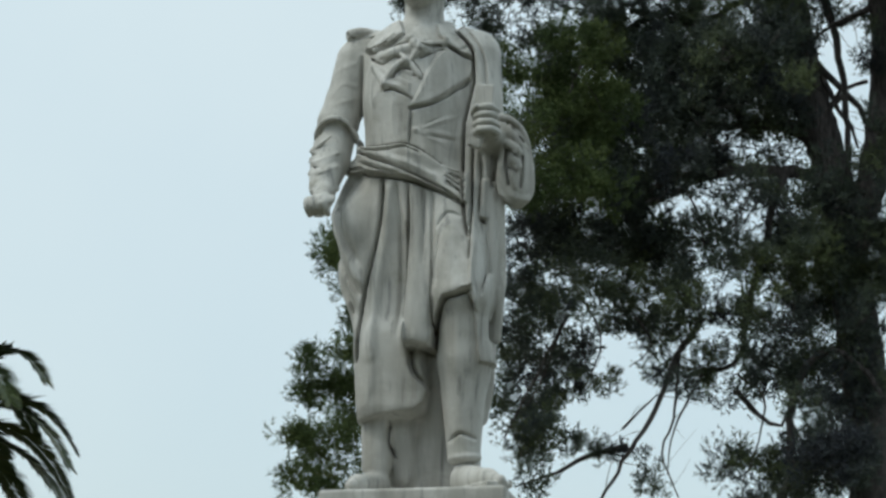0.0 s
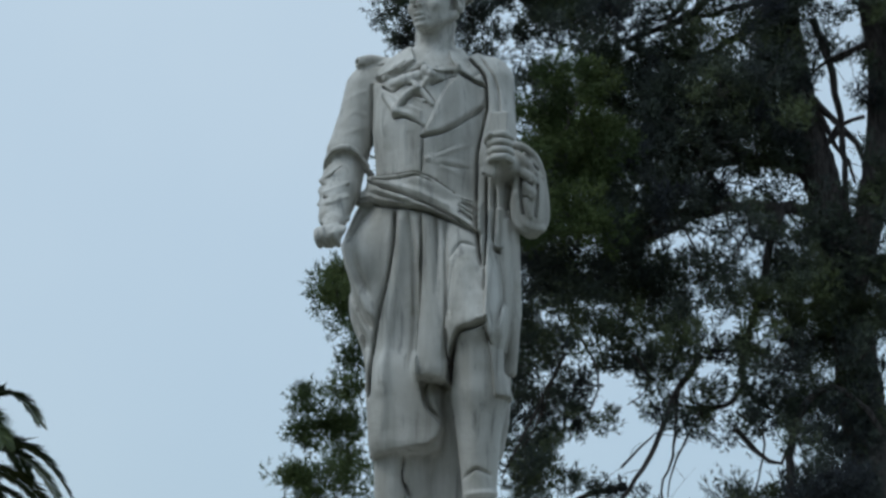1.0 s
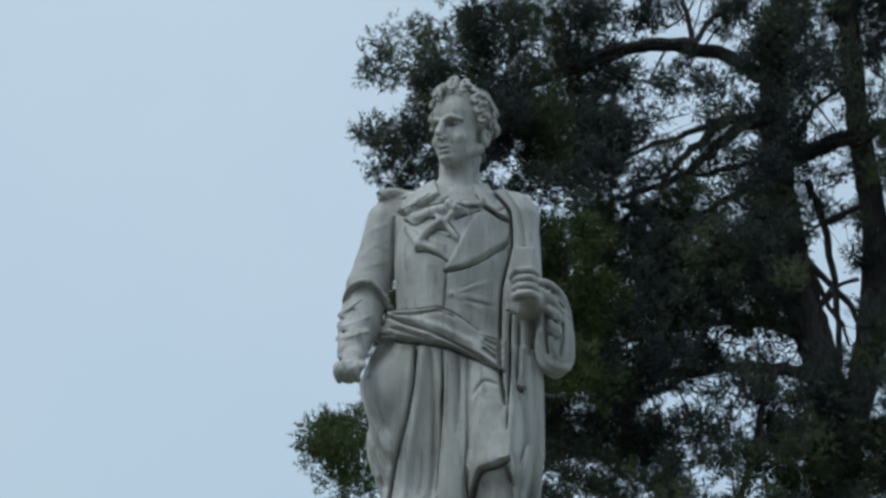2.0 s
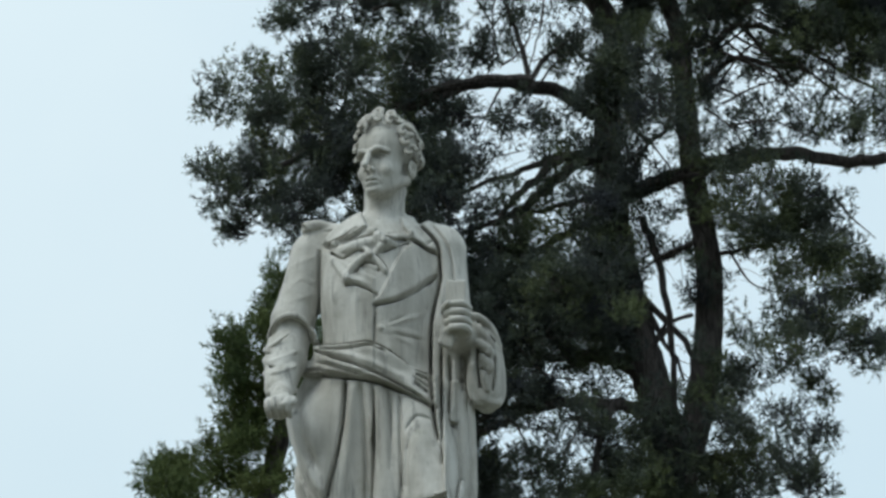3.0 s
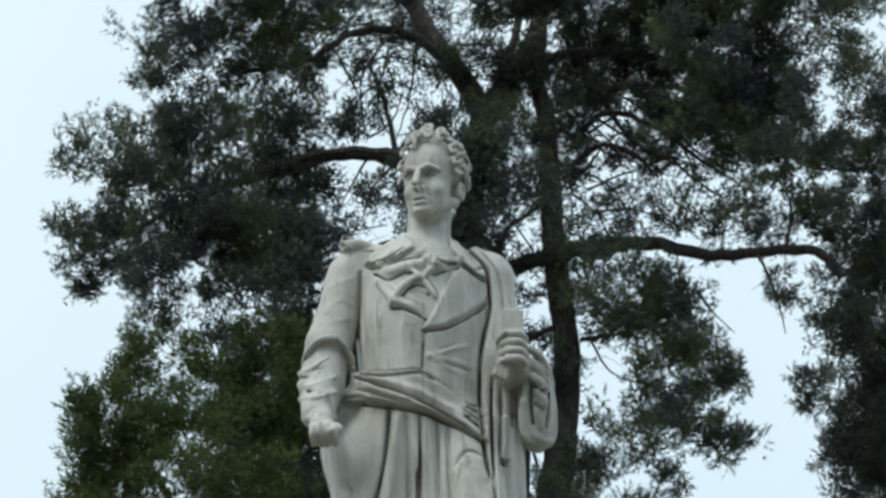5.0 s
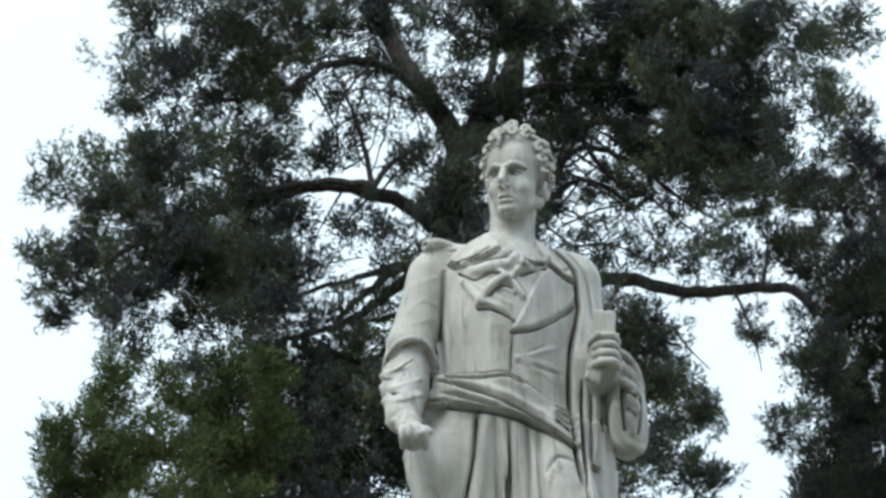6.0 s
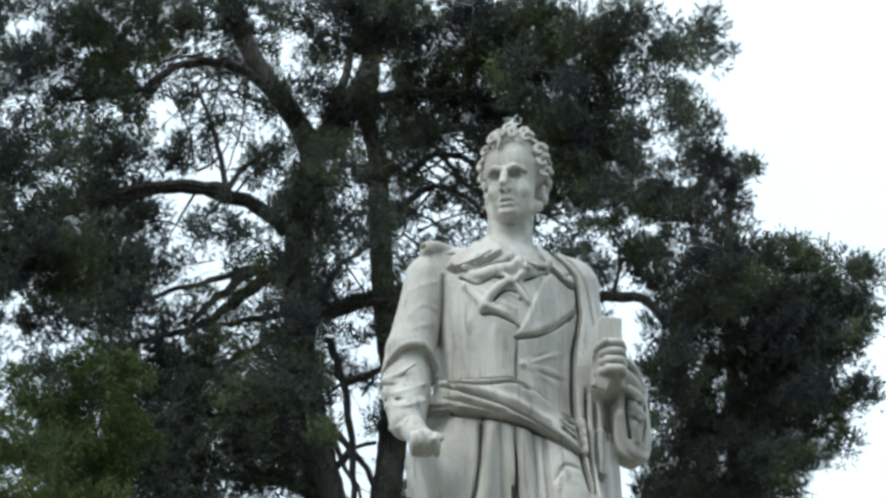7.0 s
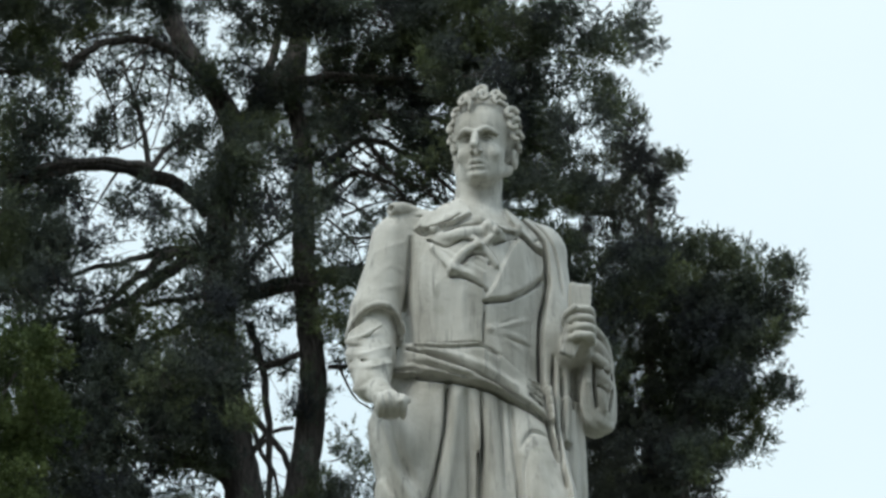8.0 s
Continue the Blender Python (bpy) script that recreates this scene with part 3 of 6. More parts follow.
    # loosely tied neckcloth
    c.trace([(-0.030, 1.800), (-0.085, 1.785), (-0.148, 1.772), (-0.205, 1.800)], 0.019, 0.012, k=0.008, sink=0.0, mid=0.026)
    c.trace([(-0.045, 1.845), (-0.100, 1.842), (-0.150, 1.815), (-0.200, 1.808)], 0.015, 0.010, k=0.006, sink=-0.3)
    c.slit([(-0.050, 1.825), (-0.105, 1.815), (-0.160, 1.798)], 0.005)
    c.trace([(-0.022, 1.808), (-0.012, 1.780)], 0.024, k=0.006, sink=-0.25)
    c.trace([(0.0, 1.790), (0.040, 1.812), (0.082, 1.822), (0.095, 1.840)], 0.019, 0.012, k=0.006, sink=-0.1)
    c.trace([(-0.030, 1.748), (-0.010, 1.770), (0.030, 1.785)], 0.012, 0.010, k=0.005, sink=-0.1)
    c.slit([(0.005, 1.800), (0.040, 1.798), (0.070, 1.808)], 0.005)
    c.trace([(-0.150, 1.642), (-0.122, 1.690), (-0.082, 1.728), (-0.045, 1.728), (-0.018, 1.695), (0.0, 1.668)], 0.015, 0.010, k=0.005, sink=-0.35)
    c.trace([(-0.140, 1.625), (-0.105, 1.670), (-0.070, 1.700), (-0.035, 1.680)], 0.009, 0.007, k=0.005, sink=-0.2)
    c.slit([(-0.115, 1.664), (-0.075, 1.702), (-0.040, 1.698)], 0.005)
    c.trace([(-0.200, 1.735), (-0.170, 1.690), (-0.145, 1.645)], 0.012, 0.013, k=0.008, sink=0.1)
    c.trace([(-0.130, 1.645), (-0.080, 1.625), (-0.032, 1.588)], 0.010, 0.006, k=0.008, sink=0.1)
    c.trace([(-0.075, 1.760), (-0.055, 1.735)], 0.012, k=0.006, sink=-0.3)
    for flat in ([(-0.210, 1.778), (-0.172, 1.742), (-0.148, 1.738), (-0.112, 1.758), (-0.075, 1.752)], [(-0.215, 1.818), (-0.160, 1.830), (-0.110, 1.862)], [(-0.005, 1.748), (0.030, 1.765), (0.085, 1.795)],
                 [(-0.112, 1.672), (-0.080, 1.704), (-0.048, 1.702), (-0.022, 1.668)], [(-0.150, 1.622), (-0.115, 1.620), (-0.072, 1.600), (-0.030, 1.572)], [(-0.035, 1.735), (-0.010, 1.705), (0.010, 1.672)]):
        c.slit(flat, 0.0055, k=0.003, deep=3.5, end=0.004)
    # rolled strap on the shoulder
    c.rod((-0.285, 0.01, 1.855), (-0.20, 0.02, 1.875), 0.060, 0.060, 0.02)
    c.cord([(-0.312, -0.04, 1.908), (-0.270, -0.02, 1.922), (-0.200, 0.02, 1.918), (-0.14, 0.03, 1.915)], 0.026, 0.018, k=0.005)
    c.cord([(-0.345, -0.055, 1.908), (-0.312, -0.045, 1.908)], 0.013, k=0.003, cut=True)
    c.cord([(-0.330, -0.055, 1.880), (-0.262, -0.045, 1.890), (-0.195, -0.02, 1.895)], 0.007, k=0.004, cut=True)
    # arm that hangs; the sleeve ends in a turned edge at the elbow
    c.rod((-0.305, 0.01, 1.815), (-0.346, 0.0, 1.64), 0.078, 0.074, 0.025)
    c.rod((-0.346, 0.0, 1.64), (-0.370, -0.01, 1.545), 0.074, 0.086, 0.02)
    c.cord([(-0.455, 0.02, 1.465), (-0.447, -0.055, 1.488), (-0.415, -0.098, 1.522), (-0.368, -0.110, 1.536), (-0.322, -0.095, 1.520), (-0.292, -0.055, 1.480), (-0.285, 0.02, 1.455)], 0.013, k=0.006)
    c.rod((-0.382, -0.005, 1.49), (-0.392, -0.06, 1.37), 0.081, 0.080, 0.010)
    c.rod((-0.392, -0.06, 1.37), (-0.402, -0.135, 1.245), 0.080, 0.058, 0.010)
    c.cord([(-0.458, 0.0, 1.450), (-0.445, -0.060, 1.470), (-0.415, -0.100, 1.500), (-0.368, -0.112, 1.514), (-0.325, -0.095, 1.500), (-0.298, -0.055, 1.462)], 0.012, k=0.003, cut=True)
    for a in ([(-0.47, -0.05, 1.42), (-0.43, -0.125, 1.415), (-0.37, -0.135, 1.455)], [(-0.47, -0.06, 1.375), (-0.43, -0.145, 1.345), (-0.34, -0.130, 1.385)],
              [(-0.465, -0.10, 1.31), (-0.41, -0.180, 1.290), (-0.34, -0.14, 1.325)]):
        c.cord(a, 0.010, 0.005, k=0.008)
    for a in ([(-0.47, -0.06, 1.398), (-0.43, -0.140, 1.380), (-0.36, -0.138, 1.420)], [(-0.46, -0.09, 1.335), (-0.41, -0.172, 1.318), (-0.34, -0.135, 1.352)]):
        c.cord(a, 0.007, 0.004, k=0.006, cut=True)
    c.cord([(-0.452, -0.11, 1.235), (-0.425, -0.185, 1.215), (-0.380, -0.190, 1.215), (-0.345, -0.13, 1.235)], 0.011, k=0.006)
    c.rod((-0.395, -0.14, 1.235), (-0.382, -0.25, 1.165), 0.044, 0.036, 0.008)
    # closed fist
    c.egg((-0.378, -0.315, 1.118), (0.046, 0.058, 0.044), 0.010)
    c.egg((-0.376, -0.265, 1.150), (0.043, 0.045, 0.036), 0.015)
    for i in range(4):
        x, drop = -0.416 + 0.024 * i, 0.006 * abs(i - 1.4)
        c.cord([(x + 0.004, -0.305, 1.158 - drop), (x, -0.358, 1.138 - drop), (x + 0.002, -0.366, 1.106 - drop), (x + 0.006, -0.330, 1.080)], 0.0130, 0.0115, k=0.002)
    c.cord([(-0.334, -0.275, 1.158), (-0.326, -0.335, 1.130), (-0.352, -0.376, 1.112)], 0.0140, 0.011, k=0.003)
    # deep gap between that arm and the coat
    c.cord([(-0.268, -0.13, 1.83), (-0.270, -0.14, 1.72), (-0.274, -0.12, 1.60), (-0.285, -0.08, 1.50)], 0.009, 0.012, k=0.004, cut=True)
    c.cord([(-0.272, -0.08, 1.74), (-0.276, -0.06, 1.62), (-0.284, -0.03, 1.50)], 0.009, 0.013, k=0.004, cut=True)
    for y in (-0.08, -0.02, 0.05, 0.12):
        c.cord([(-0.279, y, 1.545), (-0.281, y, 1.50), (-0.277, y, 1.462)], 0.006, 0.013, k=0.003, cut=True)
    for z, e in ((1.76, 0.015), (1.69, -0.01), (1.61, 0.02)):
        c.trace([(-0.295, z + e), (-0.335, z), (-0.378, z - 0.035 + e)], 0.006, 0.003, k=0.012, sink=0.5)
    # bent arm under the cloak, and its hand
    c.rod((0.26, 0.05, 1.46), (0.285, -0.10, 1.42), 0.080, 0.060, 0.03)
    c.rod((0.29, -0.10, 1.405), (0.280, -0.20, 1.425), 0.040, 0.036, 0.012)
    c.egg((0.272, -0.215, 1.452), (0.040, 0.044, 0.058), 0.010)
    for i in range(4):
        z = 1.505 - 0.030 * i
        c.cord([(0.312, -0.215, z - 0.004), (0.290, -0.262, z), (0.248, -0.262, z - 0.002), (0.228, -0.228, z - 0.006)], 0.0150, 0.013, k=0.002)
    c.cord([(0.225, -0.20, 1.475), (0.222, -0.245, 1.492), (0.240, -0.275, 1.505)], 0.014, 0.011, k=0.003)
    # rolled paper in the hand, flaring at the top
    c.slab((0.268, -0.235, 1.558), (0.037, 0.013, 0.046), 0.003, lean=4, rnd=0.004)
    c.cord([(0.238, -0.235, 1.606), (0.302, -0.235, 1.603)], 0.008, k=0.002, cut=True)
    c.slab((0.250, -0.225, 1.48), (0.026, 0.016, 0.09), 0.004, lean=14, rnd=0.006)
    c.slab((0.232, -0.225, 1.385), (0.027, 0.015, 0.035), 0.004, lean=22, rnd=0.006)
    # cloak folds down that side, below the sleeve
    for x, y, z1, g in ((0.262, -0.085, 0.70, 0.024), (0.292, -0.055, 0.62, 0.026), (0.272, 0.0, 0.68, 0.026)):
        c.cord([(x, y, 1.20), (x + 0.006, y - 0.005, 1.05), (x + 0.008, y, (1.10 + z1) / 2), (x - 0.014, y + 0.03, z1)], g, g * 0.7, k=0.010)
    c.cord([(0.288, -0.05, 0.93), (0.298, -0.03, 0.84), (0.262, -0.02, 0.745), (0.262, -0.02, 0.655), (0.225, 0.0, 0.59)], 0.024, 0.014, k=0.012)
    # wide hanging sleeve: a loop of cloth, hollow at its mouth
    c.egg((0.360, -0.045, 1.32), (0.066, 0.100, 0.175), 0.015, lean=-3)
    c.egg((0.360, -0.035, 1.225), (0.058, 0.078, 0.075), 0.015)
    c.cord([(0.310, -0.13, 1.500), (0.350, -0.115, 1.492), (0.392, -0.085, 1.455), (0.414, -0.06, 1.395)], 0.016, 0.014, k=0.006)
    c.cord([(0.300, -0.12, 1.43), (0.335, -0.125, 1.43), (0.375, -0.11, 1.40), (0.412, -0.075, 1.375)], 0.016, 0.012, k=0.005)
    c.cord([(0.414, -0.05, 1.38), (0.425, -0.04, 1.29), (0.422, -0.04, 1.205), (0.392, -0.06, 1.165), (0.345, -0.09, 1.165), (0.312, -0.105, 1.195), (0.303, -0.11, 1.26), (0.316, -0.115, 1.33), (0.325, -0.12, 1.39)], 0.012, 0.010, k=0.014)
    c.slit([(0.325, 1.465), (0.355, 1.445), (0.395, 1.405)], 0.008)
    c.trace([(0.322, 1.46), (0.352, 1.435), (0.392, 1.385)], 0.020, 0.012, k=0.008, sink=0.2)
    c.trace([(0.318, 1.30), (0.330, 1.225), (0.360, 1.180), (0.405, 1.175)], 0.018, 0.014, k=0.010, sink=0.2)
    c.slit([(0.338, 1.375), (0.336, 1.300), (0.345, 1.225)], 0.007, deep=3.5)
    c.slit([(0.398, 1.335), (0.396, 1.270), (0.386, 1.215)], 0.006, deep=3.0)
    c.trace([(0.345, 1.385), (0.382, 1.355), (0.360, 1.325), (0.385, 1.295), (0.360, 1.262), (0.372, 1.215)], 0.018, 0.012, k=0.005, sink=0.0)
    c.slit([(0.350, 1.352), (0.375, 1.335)], 0.005)
    c.slit([(0.352, 1.290), (0.375, 1.270)], 0.005)
    # back of the cloak
    c.rod((-0.05, 0.10, 1.76), (-0.02, 0.13, 0.42), 0.22, 0.18, 0.06, flat=0.55)
    for x in (-0.22, -0.13, -0.04, 0.05, 0.14, 0.22):
        c.cord([(x * 0.7, 0.20, 1.72), (x, 0.24, 1.15), (x * 0.95, 0.23, 0.55), (x * 0.8, 0.22, 0.35)], 0.02, 0.03, k=0.03)
    # neck, with the strained muscle on one side
    neck = ((-0.022, 0.015, 1.84), (-0.012, -0.02, 2.08), 0.082, 0.078, 0.02)
    c.rod(*neck)
    c.cord([(0.058, 0.0, 2.06), (0.025, -0.065, 1.97), (-0.012, -0.09, 1.89)], 0.014, k=0.015)
    body = c.mesh()
    head = head_clay(neck).mesh()
    verts = np.concatenate([body[0], head[0]])
    quads = np.concatenate([body[1], head[1] + len(body[0])])
    ob = mesh_object("statue", verts, quads, MARBLE, smooth=True)
    ob.location = (0, 0, TOP)
    tagged(ob, "weathered white marble statue of a standing figure in a draped cloak", "statue")


def head_clay(neck):
    """The head, turned a little to one side, in a finer grain than the body."""
    c = Clay((-0.19, -0.27, 2.0 - 0.06), (0.20, 0.18, 2.42), 0.0033)
    deg = -25
    yaw = radians(deg)
    fx, fy = math.sin(yaw), -math.cos(yaw)
    sx, sy = -fy, fx

    def at(side, front, z):
        return (0.004 + sx * side + fx * front, -0.035 + sy * side + fy * front, z)

    c.rod(*neck)
    # skull, face, jaw, chin
    c.egg(at(0, -0.005, 2.222), (0.104, 0.132, 0.128), 0.02, yaw=deg)
    c.egg(at(0, 0.060, 2.200), (0.086, 0.080, 0.092), 0.02, yaw=deg)
    c.egg(at(0, 0.060, 2.115), (0.079, 0.080, 0.115), 0.02, yaw=deg)
    c.egg(at(0, 0.078, 2.058), (0.058, 0.060, 0.058), 0.018, yaw=deg)
    c.egg(at(0, 0.124, 2.016), (0.027, 0.024, 0.021), 0.012, yaw=deg)
    for s in (-1, 1):
        c.rod(at(s * 0.076, 0.0, 2.075), at(s * 0.018, 0.108, 2.014), 0.021, 0.016, 0.018)
        # eye socket, ball, lids, brow
        c.egg(at(s * 0.036, 0.148, 2.144), (0.030, 0.038, 0.020), 0.005, yaw=deg, cut=True)
        c.egg(at(s * 0.037, 0.106, 2.140), (0.018, 0.013, 0.011), 0.003, yaw=deg)
        c.cord([at(s * 0.017, 0.116, 2.146), at(s * 0.036, 0.125, 2.152), at(s * 0.056, 0.108, 2.145)], 0.0045, k=0.003)
        c.cord([at(s * 0.019, 0.115, 2.134), at(s * 0.037, 0.121, 2.130), at(s * 0.055, 0.107, 2.136)], 0.0035, k=0.003)
        c.cord([at(s * 0.012, 0.150, 2.162), at(s * 0.038, 0.147, 2.172), at(s * 0.068, 0.114, 2.162)], 0.011, 0.008, k=0.008)
        c.egg(at(s * 0.049, 0.106, 2.093), (0.024, 0.022, 0.024), 0.016, yaw=deg)
        # nostril wing, crease beside the mouth
        c.egg(at(s * 0.0145, 0.150, 2.088), (0.009, 0.013, 0.009), 0.004, yaw=deg)
        c.egg(at(s * 0.0085, 0.165, 2.078), (0.006, 0.009, 0.007), 0.002, yaw=deg, cut=True)
        c.cord([at(s * 0.024, 0.140, 2.088), at(s * 0.034, 0.128, 2.055)], 0.004, k=0.008, cut=True)
        # ear
        c.egg(at(s * 0.101, -0.008, 2.118), (0.013, 0.026, 0.038), 0.006, yaw=deg)
        c.egg(at(s * 0.112, 0.000, 2.122), (0.008, 0.012, 0.019), 0.004, yaw=deg, cut=True)
    c.rod(at(0, 0.144, 2.165), at(0, 0.180, 2.098), 0.0105, 0.0145, 0.006)
    c.cord([at(-0.026, 0.128, 2.050), at(-0.009, 0.144, 2.057), at(0, 0.145, 2.054), at(0.009, 0.144, 2.057), at(0.026, 0.128, 2.050)], 0.0075, 0.0075, k=0.004)
    c.cord([at(-0.022, 0.129, 2.037), at(0, 0.144, 2.033), at(0.022, 0.129, 2.037)], 0.0085, k=0.004)
    c.cord([at(-0.030, 0.138, 2.044), at(0, 0.156, 2.045), at(0.030, 0.138, 2.044)], 0.004, k=0.003, cut=True)
    c.cord([at(-0.018, 0.142, 2.020), at(0, 0.150, 2.018), at(0.018, 0.142, 2.020)], 0.006, k=0.010, cut=True)

    # hair: thick locks that curl over into small shells, open at their hearts
    rnd = random.Random(7)

    def curl(p, size, axis):
        """A lock rolled into a ring round the given outward axis."""
        out = Vector(axis).normalized()
        u = out.orthogonal().normalized()
        v = out.cross(u)
        start = rnd.uniform(0, 6.28)
        ring = []
        for i in range(7):
            a, q = start + i * 0.95, size * (1.0 - 0.14 * i)
            ring.append(tuple(Vector(p) + (u * math.cos(a) * 1.15 + v * math.sin(a) * 0.85) * q + out * size * (0.05 + 0.09 * i) + Vector((0, 0, -0.1 * size * i))))
        c.cord(ring, size * 0.40, size * 0.26, k=0.002, steps=3)

    def shell(side, front, up, size, grow=1.0):
        p = at(side * 0.112 * grow, -0.010 + front * 0.136 * grow, 2.220 + up * 0.128 * grow)
        o = at(0, -0.010, 2.220)
        curl(p, size, [a - b for a, b in zip(p, o)])

    # close cap under the curls, leaving the forehead free
    c.egg(at(0, -0.030, 2.235), (0.114, 0.125, 0.122), 0.006, yaw=deg)
    for i in range(150):
        u, v = rnd.uniform(-math.pi, math.pi), rnd.uniform(-0.45, 1.0)
        flat = math.sqrt(1 - min(1, v * v))
        side, front = math.sin(u) * flat, math.cos(u) * flat
        if front > 0.42 and v < 0.62 or front > 0.12 and v < 0.0 or abs(side) > 0.8 and front > -0.15 and v < -0.45:
            continue
        shell(side, front, v, rnd.uniform(0.015, 0.024), rnd.uniform(0.98, 1.06))
    # fringe: big curls over the brow, a lock that falls on the forehead
    for s, f, z, size in ((-0.075, 0.100, 2.262, 0.022), (-0.040, 0.118, 2.300, 0.026), (-0.012, 0.122, 2.318, 0.026), (0.030, 0.112, 2.316, 0.025), (0.066, 0.095, 2.300, 0.024),
                          (0.100, 0.058, 2.262, 0.028), (0.110, 0.048, 2.222, 0.028), (0.114, 0.036, 2.182, 0.026), (-0.098, 0.072, 2.222, 0.022), (-0.103, 0.056, 2.184, 0.021),
                          (0.0, 0.085, 2.345, 0.027), (-0.045, 0.075, 2.335, 0.025), (0.048, 0.072, 2.335, 0.025)):
        curl(at(s, f, z), size, (fx * 0.8 + sx * s * 6, fy * 0.8 + sy * s * 6, 0.25))
    c.cord([at(-0.030, 0.128, 2.300), at(-0.018, 0.138, 2.275), at(-0.024, 0.139, 2.250)], 0.012, 0.006, k=0.004)
    return c


build_statue()


# ---- trees ----
class Tree:
    def __init__(self, label, seed, needle, width, per, bark=BARK, leaf=NEEDLES, name="pine_tree", category="tree"):
        self.thing = tagged(new(name), label, category, "trees behind the statue")
        self.rng, self.needle, self.width, self.per = np.random.default_rng(seed), needle, width, per
        self.bark, self.leaf = bark, leaf
        self.wood_v, self.wood_f, self.count = [], [], 0
        self.tufts, self.aims, self.sizes = [], [], []
        self.base = None


def smooth_line(pts, step):
    p = np.array([2 * np.array(pts[0]) - pts[1], *pts, 2 * np.array(pts[-1]) - pts[-2]])
    line = []
    for i in range(1, len(p) - 2):
        n = max(2, int(np.linalg.norm(p[i + 1] - p[i]) / step))
        t = (np.arange(n) / n)[:, None]
        line.append(0.5 * (2 * p[i] + (p[i + 1] - p[i - 1]) * t + (2 * p[i - 1] - 5 * p[i] + 4 * p[i + 1] - p[i + 2]) * t ** 2 + (3 * p[i] - p[i - 1] - 3 * p[i + 1] + p[i + 2]) * t ** 3))
    return np.concatenate(line + [p[-2:-1]])


def tube(line, radii, sides, rough=0.0, rng=None):
    """A tapered, slightly knotty tube along a line of points."""
    d = np.gradient(line, axis=0)
    d /= np.linalg.norm(d, axis=1, keepdims=True) + 1e-9
    a = np.cross(d, (0.31, 0.87, 0.22))
    a /= np.linalg.norm(a, axis=1, keepdims=True) + 1e-9
    b = np.cross(d, a)
    ang = np.arange(sides) * 2 * np.pi / sides
    r = np.asarray(radii)[:, None] * np.ones(sides)
    if rough:
        r = r * (1 + rng.normal(0, rough, r.shape))
    v = line[:, None] + r[..., None] * (np.cos(ang)[None, :, None] * a[:, None] + np.sin(ang)[None, :, None] * b[:, None])
    n = len(line)
    i, j = np.meshgrid(np.arange(n - 1), np.arange(sides), indexing="ij")
    k = (j + 1) % sides
    f = np.stack([i * sides + j, i * sides + k, (i + 1) * sides + k, (i + 1) * sides + j], -1).reshape(-1, 4)
    return v.reshape(-1, 3), f


def limb(tree, r0, r1, *pts):
    """A trunk or limb through the points, as a part of its own."""
    big = r0 > 0.15
    if tree.base is None:
        x, y, z = pts[0]
        tree.base = Vector((x, y, min(z, -0.1)))
        if z > 0.1:
            # the lower trunk, down to the ground
            foot = smooth_line([(x, y, -0.1), (x + 0.04, y, z * 0.5), (x, y, z)], 0.3)
            v, f = tube(foot, np.linspace(max(0.2, r0 * 1.3), r0, len(foot)), 14, 0.05, tree.rng)
            mesh_object("trunk", v, f, tree.bark, tree.thing, smooth=True)
    line = smooth_line(pts, 0.12 if big else 0.15)
    if not big:
        line[1:-1] += tree.rng.normal(0, min(0.02, r0 * 0.25), (len(line) - 2, 3))
    radii = np.linspace(r0, r1, len(line))
    v, f = tube(line, radii, 14 if big else 7, 0.05, tree.rng)
    mesh_object("trunk" if big else "limb", v, f, tree.bark, tree.thing, smooth=True)
    if r1 < 0.05:
        # bare side twigs towards the tip
        for i in range(int(len(line) * 0.25), len(line), 3):
            twig(tree, line[i], tree.rng.normal(0, 1, 3) * (0.5, 0.35, 0.5) + (0, 0, -0.1), tree.rng.uniform(0.25, 0.7), min(0.008, radii[i] * 0.35))


def twig(tree, start, way, length, r):
    way = np.asarray(way) / (np.linalg.norm(way) + 1e-9)
    n = 6
    bend = tree.rng.normal(0, 0.45, 3) + (0, 0, -0.15)
    t = np.linspace(0, 1, n)[:, None]
    line = start + length * (way * t + bend * t ** 2 * 0.5)
    v, f = tube(line, np.linspace(r, r * 0.4, n), 3)
    tree.wood_v.append(v)
    tree.wood_f.append(f + tree.count)
    tree.count += len(v)
    return line


def deep(tree, x, y, z, rx, rz, dens=1.0):
    """A mass of foliage with a second one behind it, as the crown goes on in depth."""
    spray(tree, x, y, z, rx, rz, dens)
    j = tree.rng.uniform(-0.35, 0.35, 2)
    spray(tree, x + j[0], y + tree.rng.uniform(1.2, 2.6), z + j[1], rx * 0.95, rz * 0.95, dens * 0.8)


